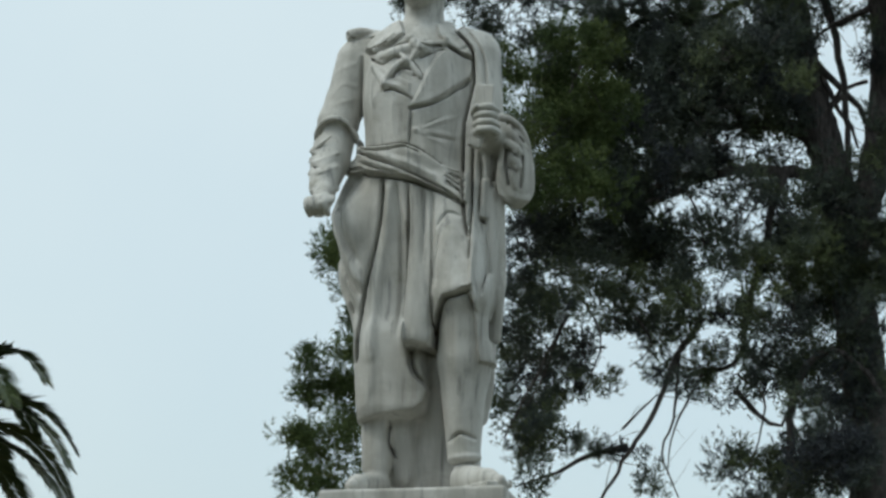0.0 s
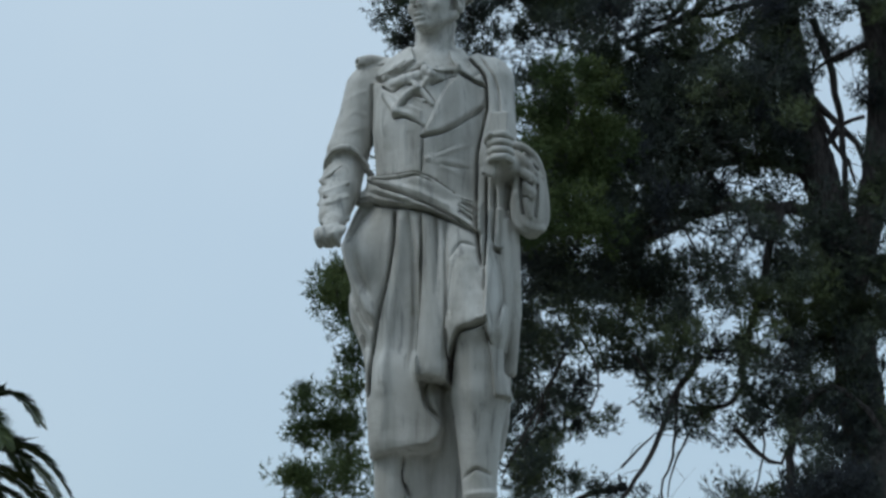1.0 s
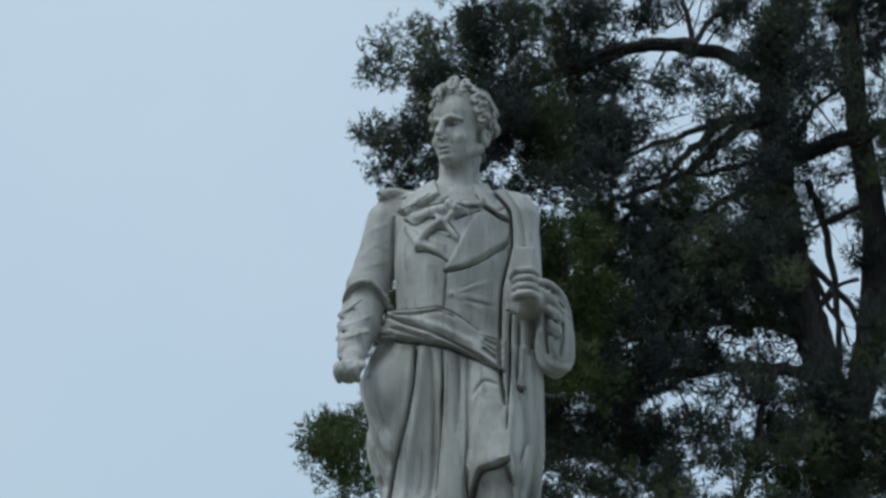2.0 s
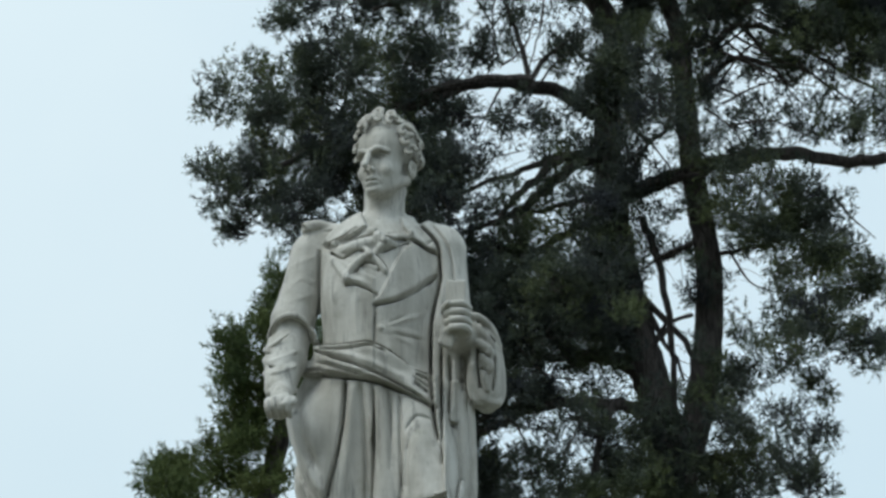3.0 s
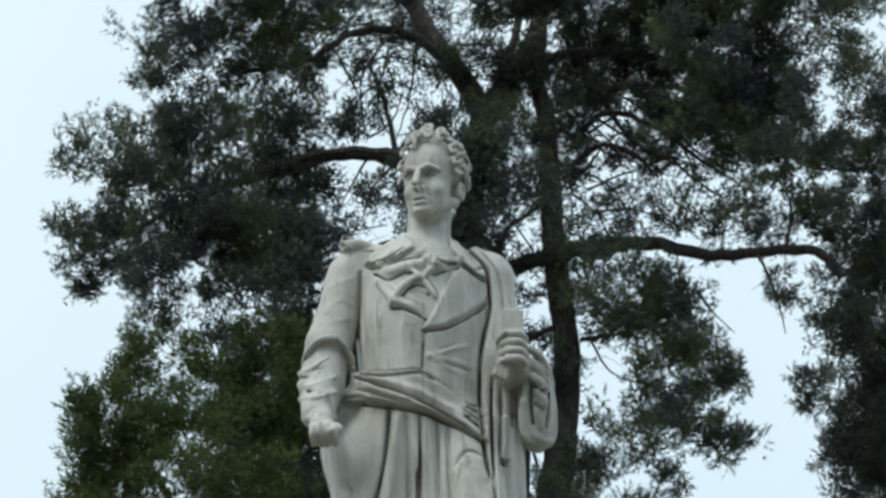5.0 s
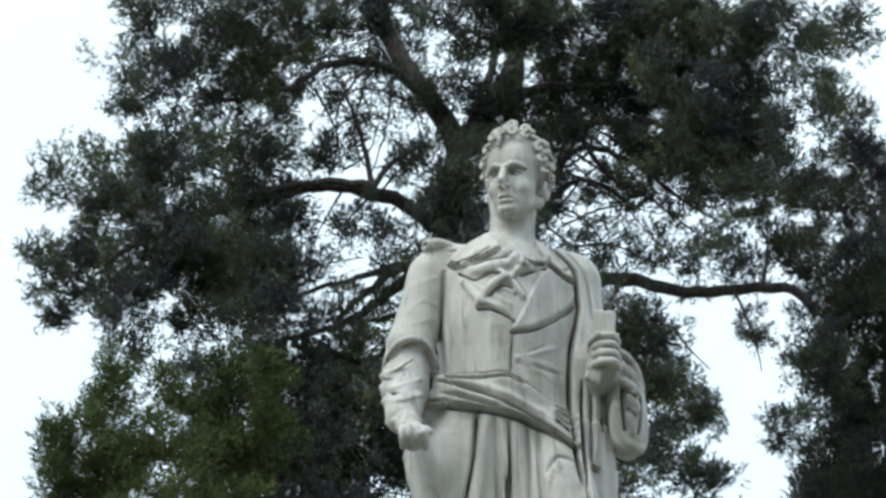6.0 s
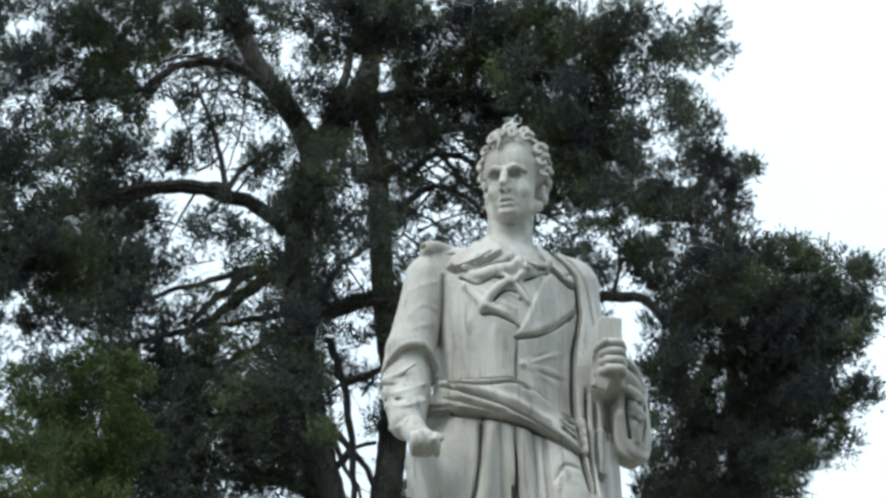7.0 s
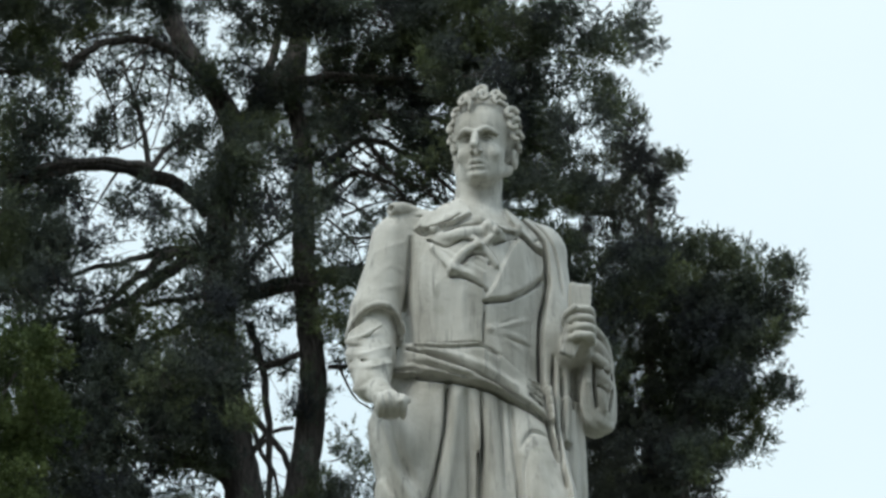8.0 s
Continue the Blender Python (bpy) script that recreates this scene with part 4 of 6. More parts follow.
def spray(tree, x, y, z, rx, rz, dens=1.0):
    """A mass of foliage: twigs fan out from its heart and carry clumps of short needled shoots."""
    rng = tree.rng
    ry = min(1.0, 0.6 * (rx + rz))
    grow = 0.97
    area = math.pi * rx * rz * grow * grow
    clumps = max(4, int(area * 19 * dens ** 0.7))
    u = rng.normal(0, 1, (clumps, 3))
    u /= np.linalg.norm(u, axis=1, keepdims=True)
    rad = rng.uniform(0.05, 1.0, clumps) ** 0.45
    c = np.array([x, y, z]) + grow * u * rad[:, None] * (rx, ry, rz)
    heart = np.array([x, y, z - 0.25 * rz])
    for p in c:
        if rng.random() < 0.8:
            way = p - heart
            twig(tree, heart + way * rng.uniform(0.0, 0.3), way, np.linalg.norm(way) * 0.9, rng.uniform(0.004, 0.010))
    n = max(6, int(tree.per * dens ** 0.5))
    for p, out in zip(c, u):
        size = rng.uniform(0.13, 0.29)
        q = rng.normal(0, 1, (n, 3))
        q /= np.linalg.norm(q, axis=1, keepdims=True)
        # a few rounded tufts to a clump, each of shoots that spread from one twig end
        heads = q[:max(4, n // 6)] * size * (0.85, 0.85, 0.65)
        own = heads[rng.integers(0, len(heads), n)]
        tree.tufts.append(p + own + q * (rng.uniform(0.0, 1.0, (n, 1)) ** 0.5) * size * 0.62)
        tree.aims.append(q * 0.8 + out * 0.35 + (0, 0, 0.5))


def finish(tree, label="", lift=0.0):
    """Turns the shoots into needles: each shoot is a short axis from which the needles slant forward."""
    rng = tree.rng
    p = np.concatenate(tree.tufts)
    d = np.concatenate(tree.aims)
    d /= np.linalg.norm(d, axis=1, keepdims=True) + 1e-9
    blades = 11
    p, d = np.repeat(p, blades, 0), np.repeat(d, blades, 0)
    p = p + d * rng.uniform(-0.05, 0.08, (len(p), 1))
    s = rng.normal(0, 1, p.shape)
    s /= np.linalg.norm(s, axis=1, keepdims=True)
    way = d * 0.7 + s * 0.85
    way /= np.linalg.norm(way, axis=1, keepdims=True) + 1e-9
    side = np.cross(way, rng.normal(0, 1, p.shape))
    side /= np.linalg.norm(side, axis=1, keepdims=True) + 1e-9
    length = tree.needle * rng.uniform(0.6, 1.2, (len(p), 1))
    w = tree.width * rng.uniform(0.7, 1.2, (len(p), 1))
    v = np.stack([p - side * w * 0.5, p + side * w * 0.5, p + way * length], 1).reshape(-1, 3)
    f = np.arange(len(v)).reshape(-1, 3)
    mesh_object("crown", v, f, tree.leaf, tree.thing, label or "dense dark green needle foliage")["kind"] = "stuff"
    if tree.wood_v:
        mesh_object("twig_mass", np.concatenate(tree.wood_v), np.concatenate(tree.wood_f), tree.bark, tree.thing)["kind"] = "stuff"
    rest_at(tree.thing, tree.base)
    tree.thing.location.z += lift


def rest_at(thing, base):
    """Puts a thing's origin at its foot and leaves its parts where they are."""
    thing.location = base
    for child in thing.children:
        child.location = -Vector(base)


pine = Tree("tall old pine with two dark trunks and broad open crown", 11, 0.072, 0.0148, 46)
limb(pine, 0.44, 0.11, (2.15, 23.00, -0.23), (2.18, 23.00, 2.26), (2.25, 23.00, 4.53), (2.26, 23.00, 5.62), (2.22, 23.00, 6.89), (2.09, 23.00, 8.44), (1.95, 23.00, 9.85), (1.54, 23.00, 11.76), (1.37, 23.00, 13.17), (1.33, 23.00, 14.52), (1.52, 23.00, 15.95), (1.12, 23.00, 16.80), (0.69, 23.00, 17.46), (0.20, 23.00, 18.62), (0.11, 23.00, 19.63))
limb(pine, 0.17, 0.1, (1.52, 23.00, 15.86), (1.93, 23.00, 16.62), (2.38, 23.00, 17.49), (2.66, 23.00, 18.68))
limb(pine, 0.25, 0.1, (1.92, 23.00, 8.50), (2.28, 22.95, 9.54), (2.53, 22.90, 10.43), (2.70, 22.85, 11.76), (2.68, 22.80, 12.61), (2.57, 22.75, 13.47), (2.52, 22.70, 14.26), (2.47, 22.65, 15.78), (2.30, 22.60, 16.49), (2.38, 22.55, 17.32), (2.04, 22.50, 18.32))
limb(pine, 0.12, 0.04, (1.17, 23.00, 14.72), (0.83, 22.72, 14.92), (0.25, 22.43, 14.99), (-0.41, 22.15, 14.96), (-1.46, 21.87, 14.53), (-2.41, 21.58, 14.07), (-3.32, 21.30, 13.44))
limb(pine, 0.06, 0.03, (0.25, 22.00, 14.90), (-0.59, 21.87, 14.88), (-1.67, 21.73, 14.51), (-2.41, 21.60, 14.11))
limb(pine, 0.05, 0.02, (0.23, 22.00, 14.88), (0.50, 22.00, 15.29), (0.92, 22.00, 15.60))
limb(pine, 0.045, 0.02, (0.21, 22.00, 14.88), (0.13, 22.00, 15.38), (-0.07, 22.00, 16.02), (-0.24, 22.00, 16.58))
limb(pine, 0.13, 0.07, (1.56, 23.00, 13.40), (2.06, 23.00, 13.61), (2.73, 23.00, 13.82), (3.49, 23.00, 13.97), (4.40, 23.00, 13.89), (4.90, 23.00, 13.80), (5.91, 23.00, 13.91), (6.50, 23.00, 13.86), (6.81, 23.00, 13.48))
limb(pine, 0.03, 0.01, (5.90, 22.50, 13.71), (6.01, 22.50, 14.34), (5.87, 22.50, 14.79))
limb(pine, 0.025, 0.008, (5.48, 22.50, 13.62), (5.70, 22.50, 13.10), (5.82, 22.50, 12.41))
limb(pine, 0.018, 0.006, (4.55, 22.50, 13.08), (4.78, 22.50, 12.74), (5.09, 22.50, 12.41))
limb(pine, 0.12, 0.04, (1.47, 23.00, 11.34), (1.19, 22.70, 11.42), (0.40, 22.40, 12.03), (-0.23, 22.10, 12.29), (-0.86, 21.80, 12.38))
limb(pine, 0.11, 0.03, (1.36, 23.00, 14.15), (0.85, 22.70, 13.83), (0.18, 22.40, 13.16), (-0.39, 22.10, 12.72), (-1.02, 21.80, 12.47))
limb(pine, 0.06, 0.02, (1.27, 23.00, 14.16), (0.60, 22.82, 14.02), (-0.23, 22.65, 13.63), (-1.05, 22.48, 13.33), (-1.62, 22.30, 13.02))
limb(pine, 0.1, 0.04, (1.62, 23.00, 10.15), (1.15, 22.82, 10.20), (0.35, 22.65, 10.17), (-0.29, 22.48, 9.89), (-1.08, 22.30, 9.54))
limb(pine, 0.09, 0.03, (1.57, 23.00, 10.91), (0.93, 22.77, 10.90), (0.13, 22.53, 10.87), (-0.58, 22.30, 10.93))
limb(pine, 0.06, 0.04, (1.79, 22.80, 12.99), (1.99, 22.80, 12.29), (2.09, 22.80, 11.34), (2.13, 22.80, 10.49), (2.10, 22.80, 10.08))
limb(pine, 0.055, 0.04, (1.65, 22.80, 11.87), (1.85, 22.80, 11.60), (2.09, 22.80, 11.34), (2.30, 22.80, 11.08), (2.44, 22.80, 10.74))
limb(pine, 0.05, 0.03, (2.53, 22.80, 12.57), (2.20, 22.80, 12.41), (2.00, 22.80, 12.31))
limb(pine, 0.035, 0.03, (1.77, 22.80, 10.93), (2.02, 22.80, 11.21), (2.15, 22.80, 11.38), (2.44, 22.80, 11.46))
limb(pine, 0.04, 0.03, (1.58, 22.80, 13.53), (1.94, 22.80, 14.14), (2.28, 22.80, 14.40), (2.54, 22.80, 14.66))
limb(pine, 0.06, 0.04, (1.41, 22.80, 13.36), (1.91, 22.80, 13.47), (2.45, 22.80, 13.59))
limb(pine, 0.035, 0.012, (2.87, 22.50, 12.28), (3.39, 22.50, 12.35), (3.79, 22.50, 12.29))
limb(pine, 0.12, 0.04, (1.62, 23.00, 10.63), (1.39, 22.82, 10.80), (0.60, 22.65, 11.01), (0.15, 22.48, 11.67), (-0.31, 22.30, 11.90))
limb(pine, 0.1, 0.04, (1.95, 23.00, 9.94), (1.36, 22.82, 10.15), (0.57, 22.65, 10.17), (-0.23, 22.48, 10.09), (-1.03, 22.30, 9.76))
limb(pine, 0.06, 0.03, (1.25, 22.50, 10.09), (1.03, 22.46, 9.60), (0.87, 22.42, 8.86), (0.60, 22.38, 7.97), (0.46, 22.34, 7.33), (-0.17, 22.30, 7.19))
limb(pine, 0.05, 0.02, (0.05, 21.50, 7.82), (-0.35, 21.50, 7.21), (-0.68, 21.50, 6.45), (-1.00, 21.50, 6.00), (-1.32, 21.50, 5.48), (-1.49, 21.50, 5.11))
limb(pine, 0.025, 0.01, (-0.27, 21.50, 7.37), (-0.38, 21.50, 6.44), (-0.55, 21.50, 5.99), (-0.34, 21.50, 5.37))
limb(pine, 0.07, 0.04, (0.90, 22.00, 5.01), (1.12, 21.97, 5.68), (1.20, 21.93, 6.60), (1.42, 21.90, 7.21), (1.77, 21.87, 7.38), (2.10, 21.83, 7.17), (2.41, 21.80, 6.68))
limb(pine, 0.04, 0.02, (0.45, 22.00, 6.88), (0.74, 22.00, 6.55), (1.04, 22.00, 6.38), (1.21, 22.00, 6.77))
limb(pine, 0.05, 0.012, (-1.04, 22.00, 6.15), (-1.58, 21.93, 6.01), (-2.05, 21.87, 5.78), (-2.59, 21.80, 5.60))
limb(pine, 0.03, 0.01, (-1.80, 21.50, 7.91), (-2.12, 21.50, 7.29), (-2.37, 21.50, 6.83), (-2.69, 21.50, 6.22))
limb(pine, 0.08, 0.03, (0.87, 23.00, 17.02), (0.44, 22.70, 17.21), (-0.41, 22.40, 17.07), (-0.99, 22.10, 16.46), (-2.06, 21.80, 16.05))
limb(pine, 0.1, 0.04, (1.53, 23.00, 15.73), (1.80, 22.93, 16.64), (2.08, 22.87, 17.57), (2.28, 22.80, 18.51))
limb(pine, 0.09, 0.03, (2.78, 22.50, 16.04), (3.27, 22.27, 16.15), (4.15, 22.03, 16.07), (4.92, 21.80, 15.77))
limb(pine, 0.06, 0.015, (2.79, 22.50, 15.39), (3.35, 22.45, 15.82), (4.00, 22.40, 15.61), (4.70, 22.35, 15.03), (5.24, 22.30, 14.64))
limb(pine, 0.04, 0.012, (3.36, 22.50, 15.94), (3.74, 22.43, 15.35), (4.37, 22.37, 14.95), (4.90, 22.30, 14.47))
limb(pine, 0.06, 0.015, (2.77, 22.50, 14.94), (3.27, 22.43, 15.29), (3.75, 22.37, 15.10), (4.06, 22.30, 14.73))
limb(pine, 0.1, 0.03, (2.00, 22.50, 16.59), (2.72, 22.20, 16.67), (3.94, 21.90, 16.50), (5.12, 21.60, 15.86), (5.86, 21.30, 15.31))
limb(pine, 0.1, 0.03, (1.19, 23.00, 13.98), (0.75, 22.60, 13.92), (0.17, 22.20, 13.35), (-0.37, 21.80, 12.58))
limb(pine, 0.06, 0.02, (1.35, 23.00, 13.46), (0.43, 22.40, 13.05), (-0.07, 21.80, 12.68))
limb(pine, 0.07, 0.02, (1.44, 23.00, 13.20), (0.78, 22.77, 12.83), (0.21, 22.53, 12.46), (-0.41, 22.30, 11.86))
limb(pine, 0.1, 0.03, (1.55, 23.20, 11.24), (1.13, 22.98, 11.65), (0.55, 22.75, 12.05), (0.06, 22.52, 12.37), (-0.42, 22.30, 12.52))
limb(pine, 0.05, 0.02, (1.74, 22.80, 11.78), (1.94, 22.80, 11.21), (2.15, 22.80, 10.80), (2.26, 22.80, 10.48))
limb(pine, 0.04, 0.015, (1.90, 22.80, 11.12), (2.06, 22.80, 11.33), (2.22, 22.80, 11.42))
limb(pine, 0.04, 0.01, (2.43, 22.50, 12.41), (2.03, 22.50, 12.27), (1.55, 22.50, 11.92))
limb(pine, 0.06, 0.05, (1.55, 22.50, 13.36), (2.19, 22.50, 13.43), (2.76, 22.50, 13.54))
limb(pine, 0.02, 0.007, (0.20, 22.30, 17.09), (-0.29, 22.30, 16.24), (-0.20, 22.30, 15.23))
limb(pine, 0.02, 0.007, (0.54, 22.30, 16.91), (0.42, 22.30, 15.97), (0.14, 22.30, 14.96))
limb(pine, 0.02, 0.007, (-0.47, 22.30, 16.98), (-0.96, 22.30, 16.50), (-1.45, 22.30, 15.75))
limb(pine, 0.02, 0.007, (-0.14, 22.30, 17.18), (-0.64, 22.30, 17.07), (-0.97, 22.30, 16.78), (-1.21, 22.30, 16.40))
limb(pine, 0.02, 0.007, (0.88, 22.30, 15.70), (0.55, 22.30, 15.42), (0.22, 22.30, 15.33))
limb(pine, 0.02, 0.007, (-0.63, 22.30, 16.60), (-0.28, 22.30, 15.78), (-0.44, 22.30, 15.04))
limb(pine, 0.02, 0.007, (0.21, 22.30, 16.25), (-0.21, 22.30, 16.05), (-0.61, 22.30, 15.49))
limb(pine, 0.02, 0.007, (0.71, 22.30, 16.44), (0.21, 22.30, 16.62), (-0.21, 22.30, 16.52), (-0.54, 22.30, 16.14))
limb(pine, 0.02, 0.007, (-0.19, 22.30, 14.96), (-0.43, 22.30, 14.51), (-0.59, 22.30, 14.15))
limb(pine, 0.02, 0.007, (0.22, 22.30, 14.88), (-0.10, 22.30, 14.51), (-0.26, 22.30, 13.98))
limb(pine, 0.02, 0.007, (0.12, 22.30, 16.80), (-0.04, 22.30, 15.78), (0.30, 22.30, 15.06))
limb(pine, 0.02, 0.007, (2.69, 22.00, 16.14), (3.51, 22.00, 15.70), (4.30, 22.00, 14.81), (4.77, 22.00, 14.29))
limb(pine, 0.02, 0.007, (2.60, 22.00, 15.87), (3.33, 22.00, 15.15), (3.88, 22.00, 14.45))
limb(pine, 0.02, 0.007, (2.78, 22.00, 16.33), (3.69, 22.00, 15.98), (4.57, 22.00, 15.27), (5.12, 22.00, 14.65))
limb(pine, 0.02, 0.007, (3.00, 22.00, 15.24), (3.73, 22.00, 14.80), (4.28, 22.00, 14.19))
limb(pine, 0.02, 0.007, (2.66, 22.00, 14.78), (3.31, 22.00, 14.44), (3.69, 22.00, 13.74))
limb(pine, 0.02, 0.007, (3.52, 22.00, 15.88), (4.16, 22.00, 15.44), (5.03, 22.00, 14.56))
limb(pine, 0.02, 0.007, (3.17, 22.00, 15.51), (3.98, 22.00, 14.98), (4.63, 22.00, 14.82))
limb(pine, 0.02, 0.007, (3.69, 22.00, 15.98), (4.34, 22.00, 15.72), (5.06, 22.00, 15.18), (5.52, 22.00, 14.47))
limb(pine, 0.02, 0.007, (2.73, 22.00, 14.34), (3.13, 22.00, 13.99), (3.28, 22.00, 13.56))
limb(pine, 0.02, 0.007, (3.92, 22.00, 15.71), (4.40, 22.00, 15.08), (4.54, 22.00, 14.46))
limb(pine, 0.02, 0.007, (3.05, 22.30, 15.42), (3.56, 22.30, 15.76), (4.06, 22.30, 15.83))
limb(pine, 0.02, 0.007, (2.94, 22.30, 14.79), (3.46, 22.30, 15.40), (4.13, 22.30, 15.55))
limb(pine, 0.02, 0.007, (3.01, 22.30, 14.52), (3.76, 22.30, 14.84), (4.40, 22.30, 14.73))
limb(pine, 0.02, 0.007, (3.07, 22.30, 14.16), (3.72, 22.30, 14.22), (4.27, 22.30, 13.93))
limb(pine, 0.02, 0.007, (1.94, 22.30, 14.38), (2.29, 22.30, 14.91), (2.39, 22.30, 15.45))
limb(pine, 0.02, 0.007, (1.69, 22.30, 14.21), (2.08, 22.30, 13.76), (2.30, 22.30, 13.31))
limb(pine, 0.02, 0.007, (2.97, 22.30, 12.25), (3.27, 22.30, 11.73), (3.73, 22.30, 11.55))
limb(pine, 0.02, 0.007, (-1.04, 22.30, 13.44), (-0.54, 22.30, 13.77), (0.12, 22.30, 13.92))
limb(pine, 0.02, 0.007, (-1.37, 22.30, 14.16), (-0.70, 22.30, 14.49), (-0.12, 22.30, 14.29))
limb(pine, 0.02, 0.007, (-0.19, 22.30, 15.29), (0.15, 22.30, 15.54), (0.33, 22.30, 16.09))
limb(pine, 0.02, 0.007, (0.31, 22.30, 14.90), (0.65, 22.30, 15.34), (1.08, 22.30, 15.69))
limb(pine, 0.02, 0.007, (-0.35, 21.80, 10.00), (0.02, 21.80, 9.32), (0.07, 21.80, 8.60))
limb(pine, 0.02, 0.007, (0.82, 21.80, 9.77), (0.48, 21.80, 9.14), (0.16, 21.80, 8.83))
limb(pine, 0.02, 0.007, (-1.74, 21.80, 8.45), (-1.37, 21.80, 7.63), (-1.62, 21.80, 6.93))
limb(pine, 0.02, 0.007, (-0.89, 21.80, 7.92), (-0.67, 21.80, 7.52), (-0.99, 21.80, 7.22))
limb(pine, 0.02, 0.007, (0.01, 21.80, 7.09), (-0.40, 21.80, 6.33), (-0.50, 21.80, 5.72))
limb(pine, 0.02, 0.007, (0.47, 21.80, 7.08), (0.83, 21.80, 6.75), (0.73, 21.80, 6.13), (0.48, 21.80, 5.53))
limb(pine, 0.02, 0.007, (-1.99, 21.80, 7.66), (-2.25, 21.80, 6.96), (-2.65, 21.80, 6.42))
limb(pine, 0.02, 0.007, (-1.10, 21.80, 6.36), (-0.62, 21.80, 6.81), (-0.31, 21.80, 6.87))
limb(pine, 0.02, 0.007, (1.00, 21.80, 8.79), (1.28, 21.80, 8.14), (1.17, 21.80, 7.51))
limb(pine, 0.02, 0.007, (-0.08, 21.80, 10.80), (0.30, 21.80, 10.37), (0.84, 21.80, 10.25))
deep(pine, 2.06, 22.00, 9.70, 0.31, 0.47, 0.80)
spray(pine, 3.05, 22.50, 10.47, 0.40, 0.32, 0.80)
deep(pine, 2.62, 21.50, 9.08, 0.46, 0.39, 0.90)
spray(pine, 3.25, 22.90, 9.26, 0.48, 0.40, 1.04)
spray(pine, 3.81, 21.20, 9.29, 0.31, 0.38, 1.04)
spray(pine, 3.85, 22.20, 8.60, 0.31, 0.24, 1.04)
deep(pine, 2.77, 22.00, 8.57, 0.47, 0.31, 0.90)
deep(pine, 2.33, 22.50, 8.54, 0.48, 0.24, 0.90)
deep(pine, 1.67, 21.50, 9.74, 0.31, 0.39, 0.80)
deep(pine, 1.05, 22.90, 9.64, 0.40, 0.40, 0.80)
deep(pine, 0.50, 21.20, 8.67, 0.38, 0.30, 0.80)
deep(pine, -2.71, 21.70, 6.72, 0.22, 0.43, 0.80)
deep(pine, -2.55, 22.20, 6.16, 0.25, 0.36, 0.70)
spray(pine, -2.11, 21.20, 6.31, 0.21, 0.27, 0.60)
deep(pine, -2.74, 22.60, 7.68, 0.23, 0.36, 0.90)
spray(pine, -2.24, 20.90, 5.59, 0.20, 0.17, 0.50)
spray(pine, -2.02, 21.90, 6.88, 0.17, 0.25, 0.60)
spray(pine, -1.76, 21.70, 7.23, 0.19, 0.19, 0.50)
spray(pine, -1.42, 22.00, 14.84, 0.42, 0.37, 0.60)
spray(pine, -0.78, 22.50, 15.40, 0.42, 0.38, 0.45)
spray(pine, -0.09, 21.50, 13.96, 0.36, 0.28, 0.40)
deep(pine, -1.67, 22.90, 14.60, 0.42, 0.38, 0.70)
spray(pine, 0.64, 21.20, 13.97, 0.32, 0.32, 0.45)
spray(pine, -1.01, 22.20, 15.83, 0.42, 0.30, 0.50)
spray(pine, -0.16, 22.00, 15.79, 0.42, 0.21, 0.45)
spray(pine, 0.65, 22.50, 15.61, 0.38, 0.30, 0.40)
spray(pine, -1.25, 22.00, 14.17, 0.44, 0.36, 0.40)
spray(pine, -0.53, 22.50, 14.10, 0.44, 0.36, 0.40)
spray(pine, 0.19, 21.50, 13.81, 0.35, 0.35, 0.40)
spray(pine, -0.87, 22.90, 13.55, 0.44, 0.28, 0.50)
spray(pine, -0.16, 21.20, 12.75, 0.42, 0.27, 0.50)
spray(pine, 0.49, 22.20, 13.54, 0.28, 0.36, 0.45)
spray(pine, -1.31, 22.00, 15.20, 0.36, 0.28, 0.50)
spray(pine, 2.26, 22.50, 14.57, 0.28, 0.37, 0.55)
spray(pine, 2.61, 21.50, 13.91, 0.27, 0.27, 0.60)
spray(pine, 3.31, 22.90, 14.02, 0.29, 0.41, 0.60)
spray(pine, 1.71, 21.20, 13.63, 0.19, 0.39, 0.50)
spray(pine, 3.36, 22.20, 12.54, 0.20, 0.36, 0.68)
spray(pine, 2.92, 22.00, 15.20, 0.32, 0.32, 0.60)
spray(pine, 2.05, 22.50, 12.74, 0.24, 0.32, 0.40)
deep(pine, -2.77, 21.00, 17.31, 0.66, 0.37, 1.00)
deep(pine, -3.59, 21.50, 17.89, 0.42, 0.25, 1.00)
deep(pine, -1.66, 20.50, 16.93, 0.89, 0.57, 1.00)
deep(pine, -0.32, 21.90, 17.67, 1.10, 0.51, 1.00)
deep(pine, 1.55, 20.20, 16.90, 1.12, 0.40, 1.00)
deep(pine, 3.23, 21.20, 17.23, 1.16, 0.67, 1.00)
deep(pine, 4.59, 21.00, 17.10, 1.00, 0.66, 1.00)
deep(pine, 5.15, 21.50, 16.07, 0.75, 0.75, 1.00)
deep(pine, 4.34, 20.50, 15.32, 0.56, 0.56, 1.00)
deep(pine, -2.48, 21.90, 16.29, 0.92, 0.54, 1.00)
deep(pine, -3.03, 20.20, 15.37, 0.36, 0.43, 1.00)
deep(pine, -1.44, 21.20, 16.11, 0.57, 0.49, 1.00)
deep(pine, -2.09, 21.00, 16.66, 0.66, 0.41, 1.00)
deep(pine, -1.05, 21.50, 16.90, 0.50, 0.42, 1.00)
deep(pine, -2.68, 20.50, 16.04, 0.40, 0.32, 1.00)
deep(pine, 0.36, 21.90, 17.85, 0.77, 0.51, 1.00)
deep(pine, 2.34, 20.20, 16.79, 0.72, 0.48, 1.00)
deep(pine, 4.02, 21.20, 16.76, 0.66, 0.50, 1.00)
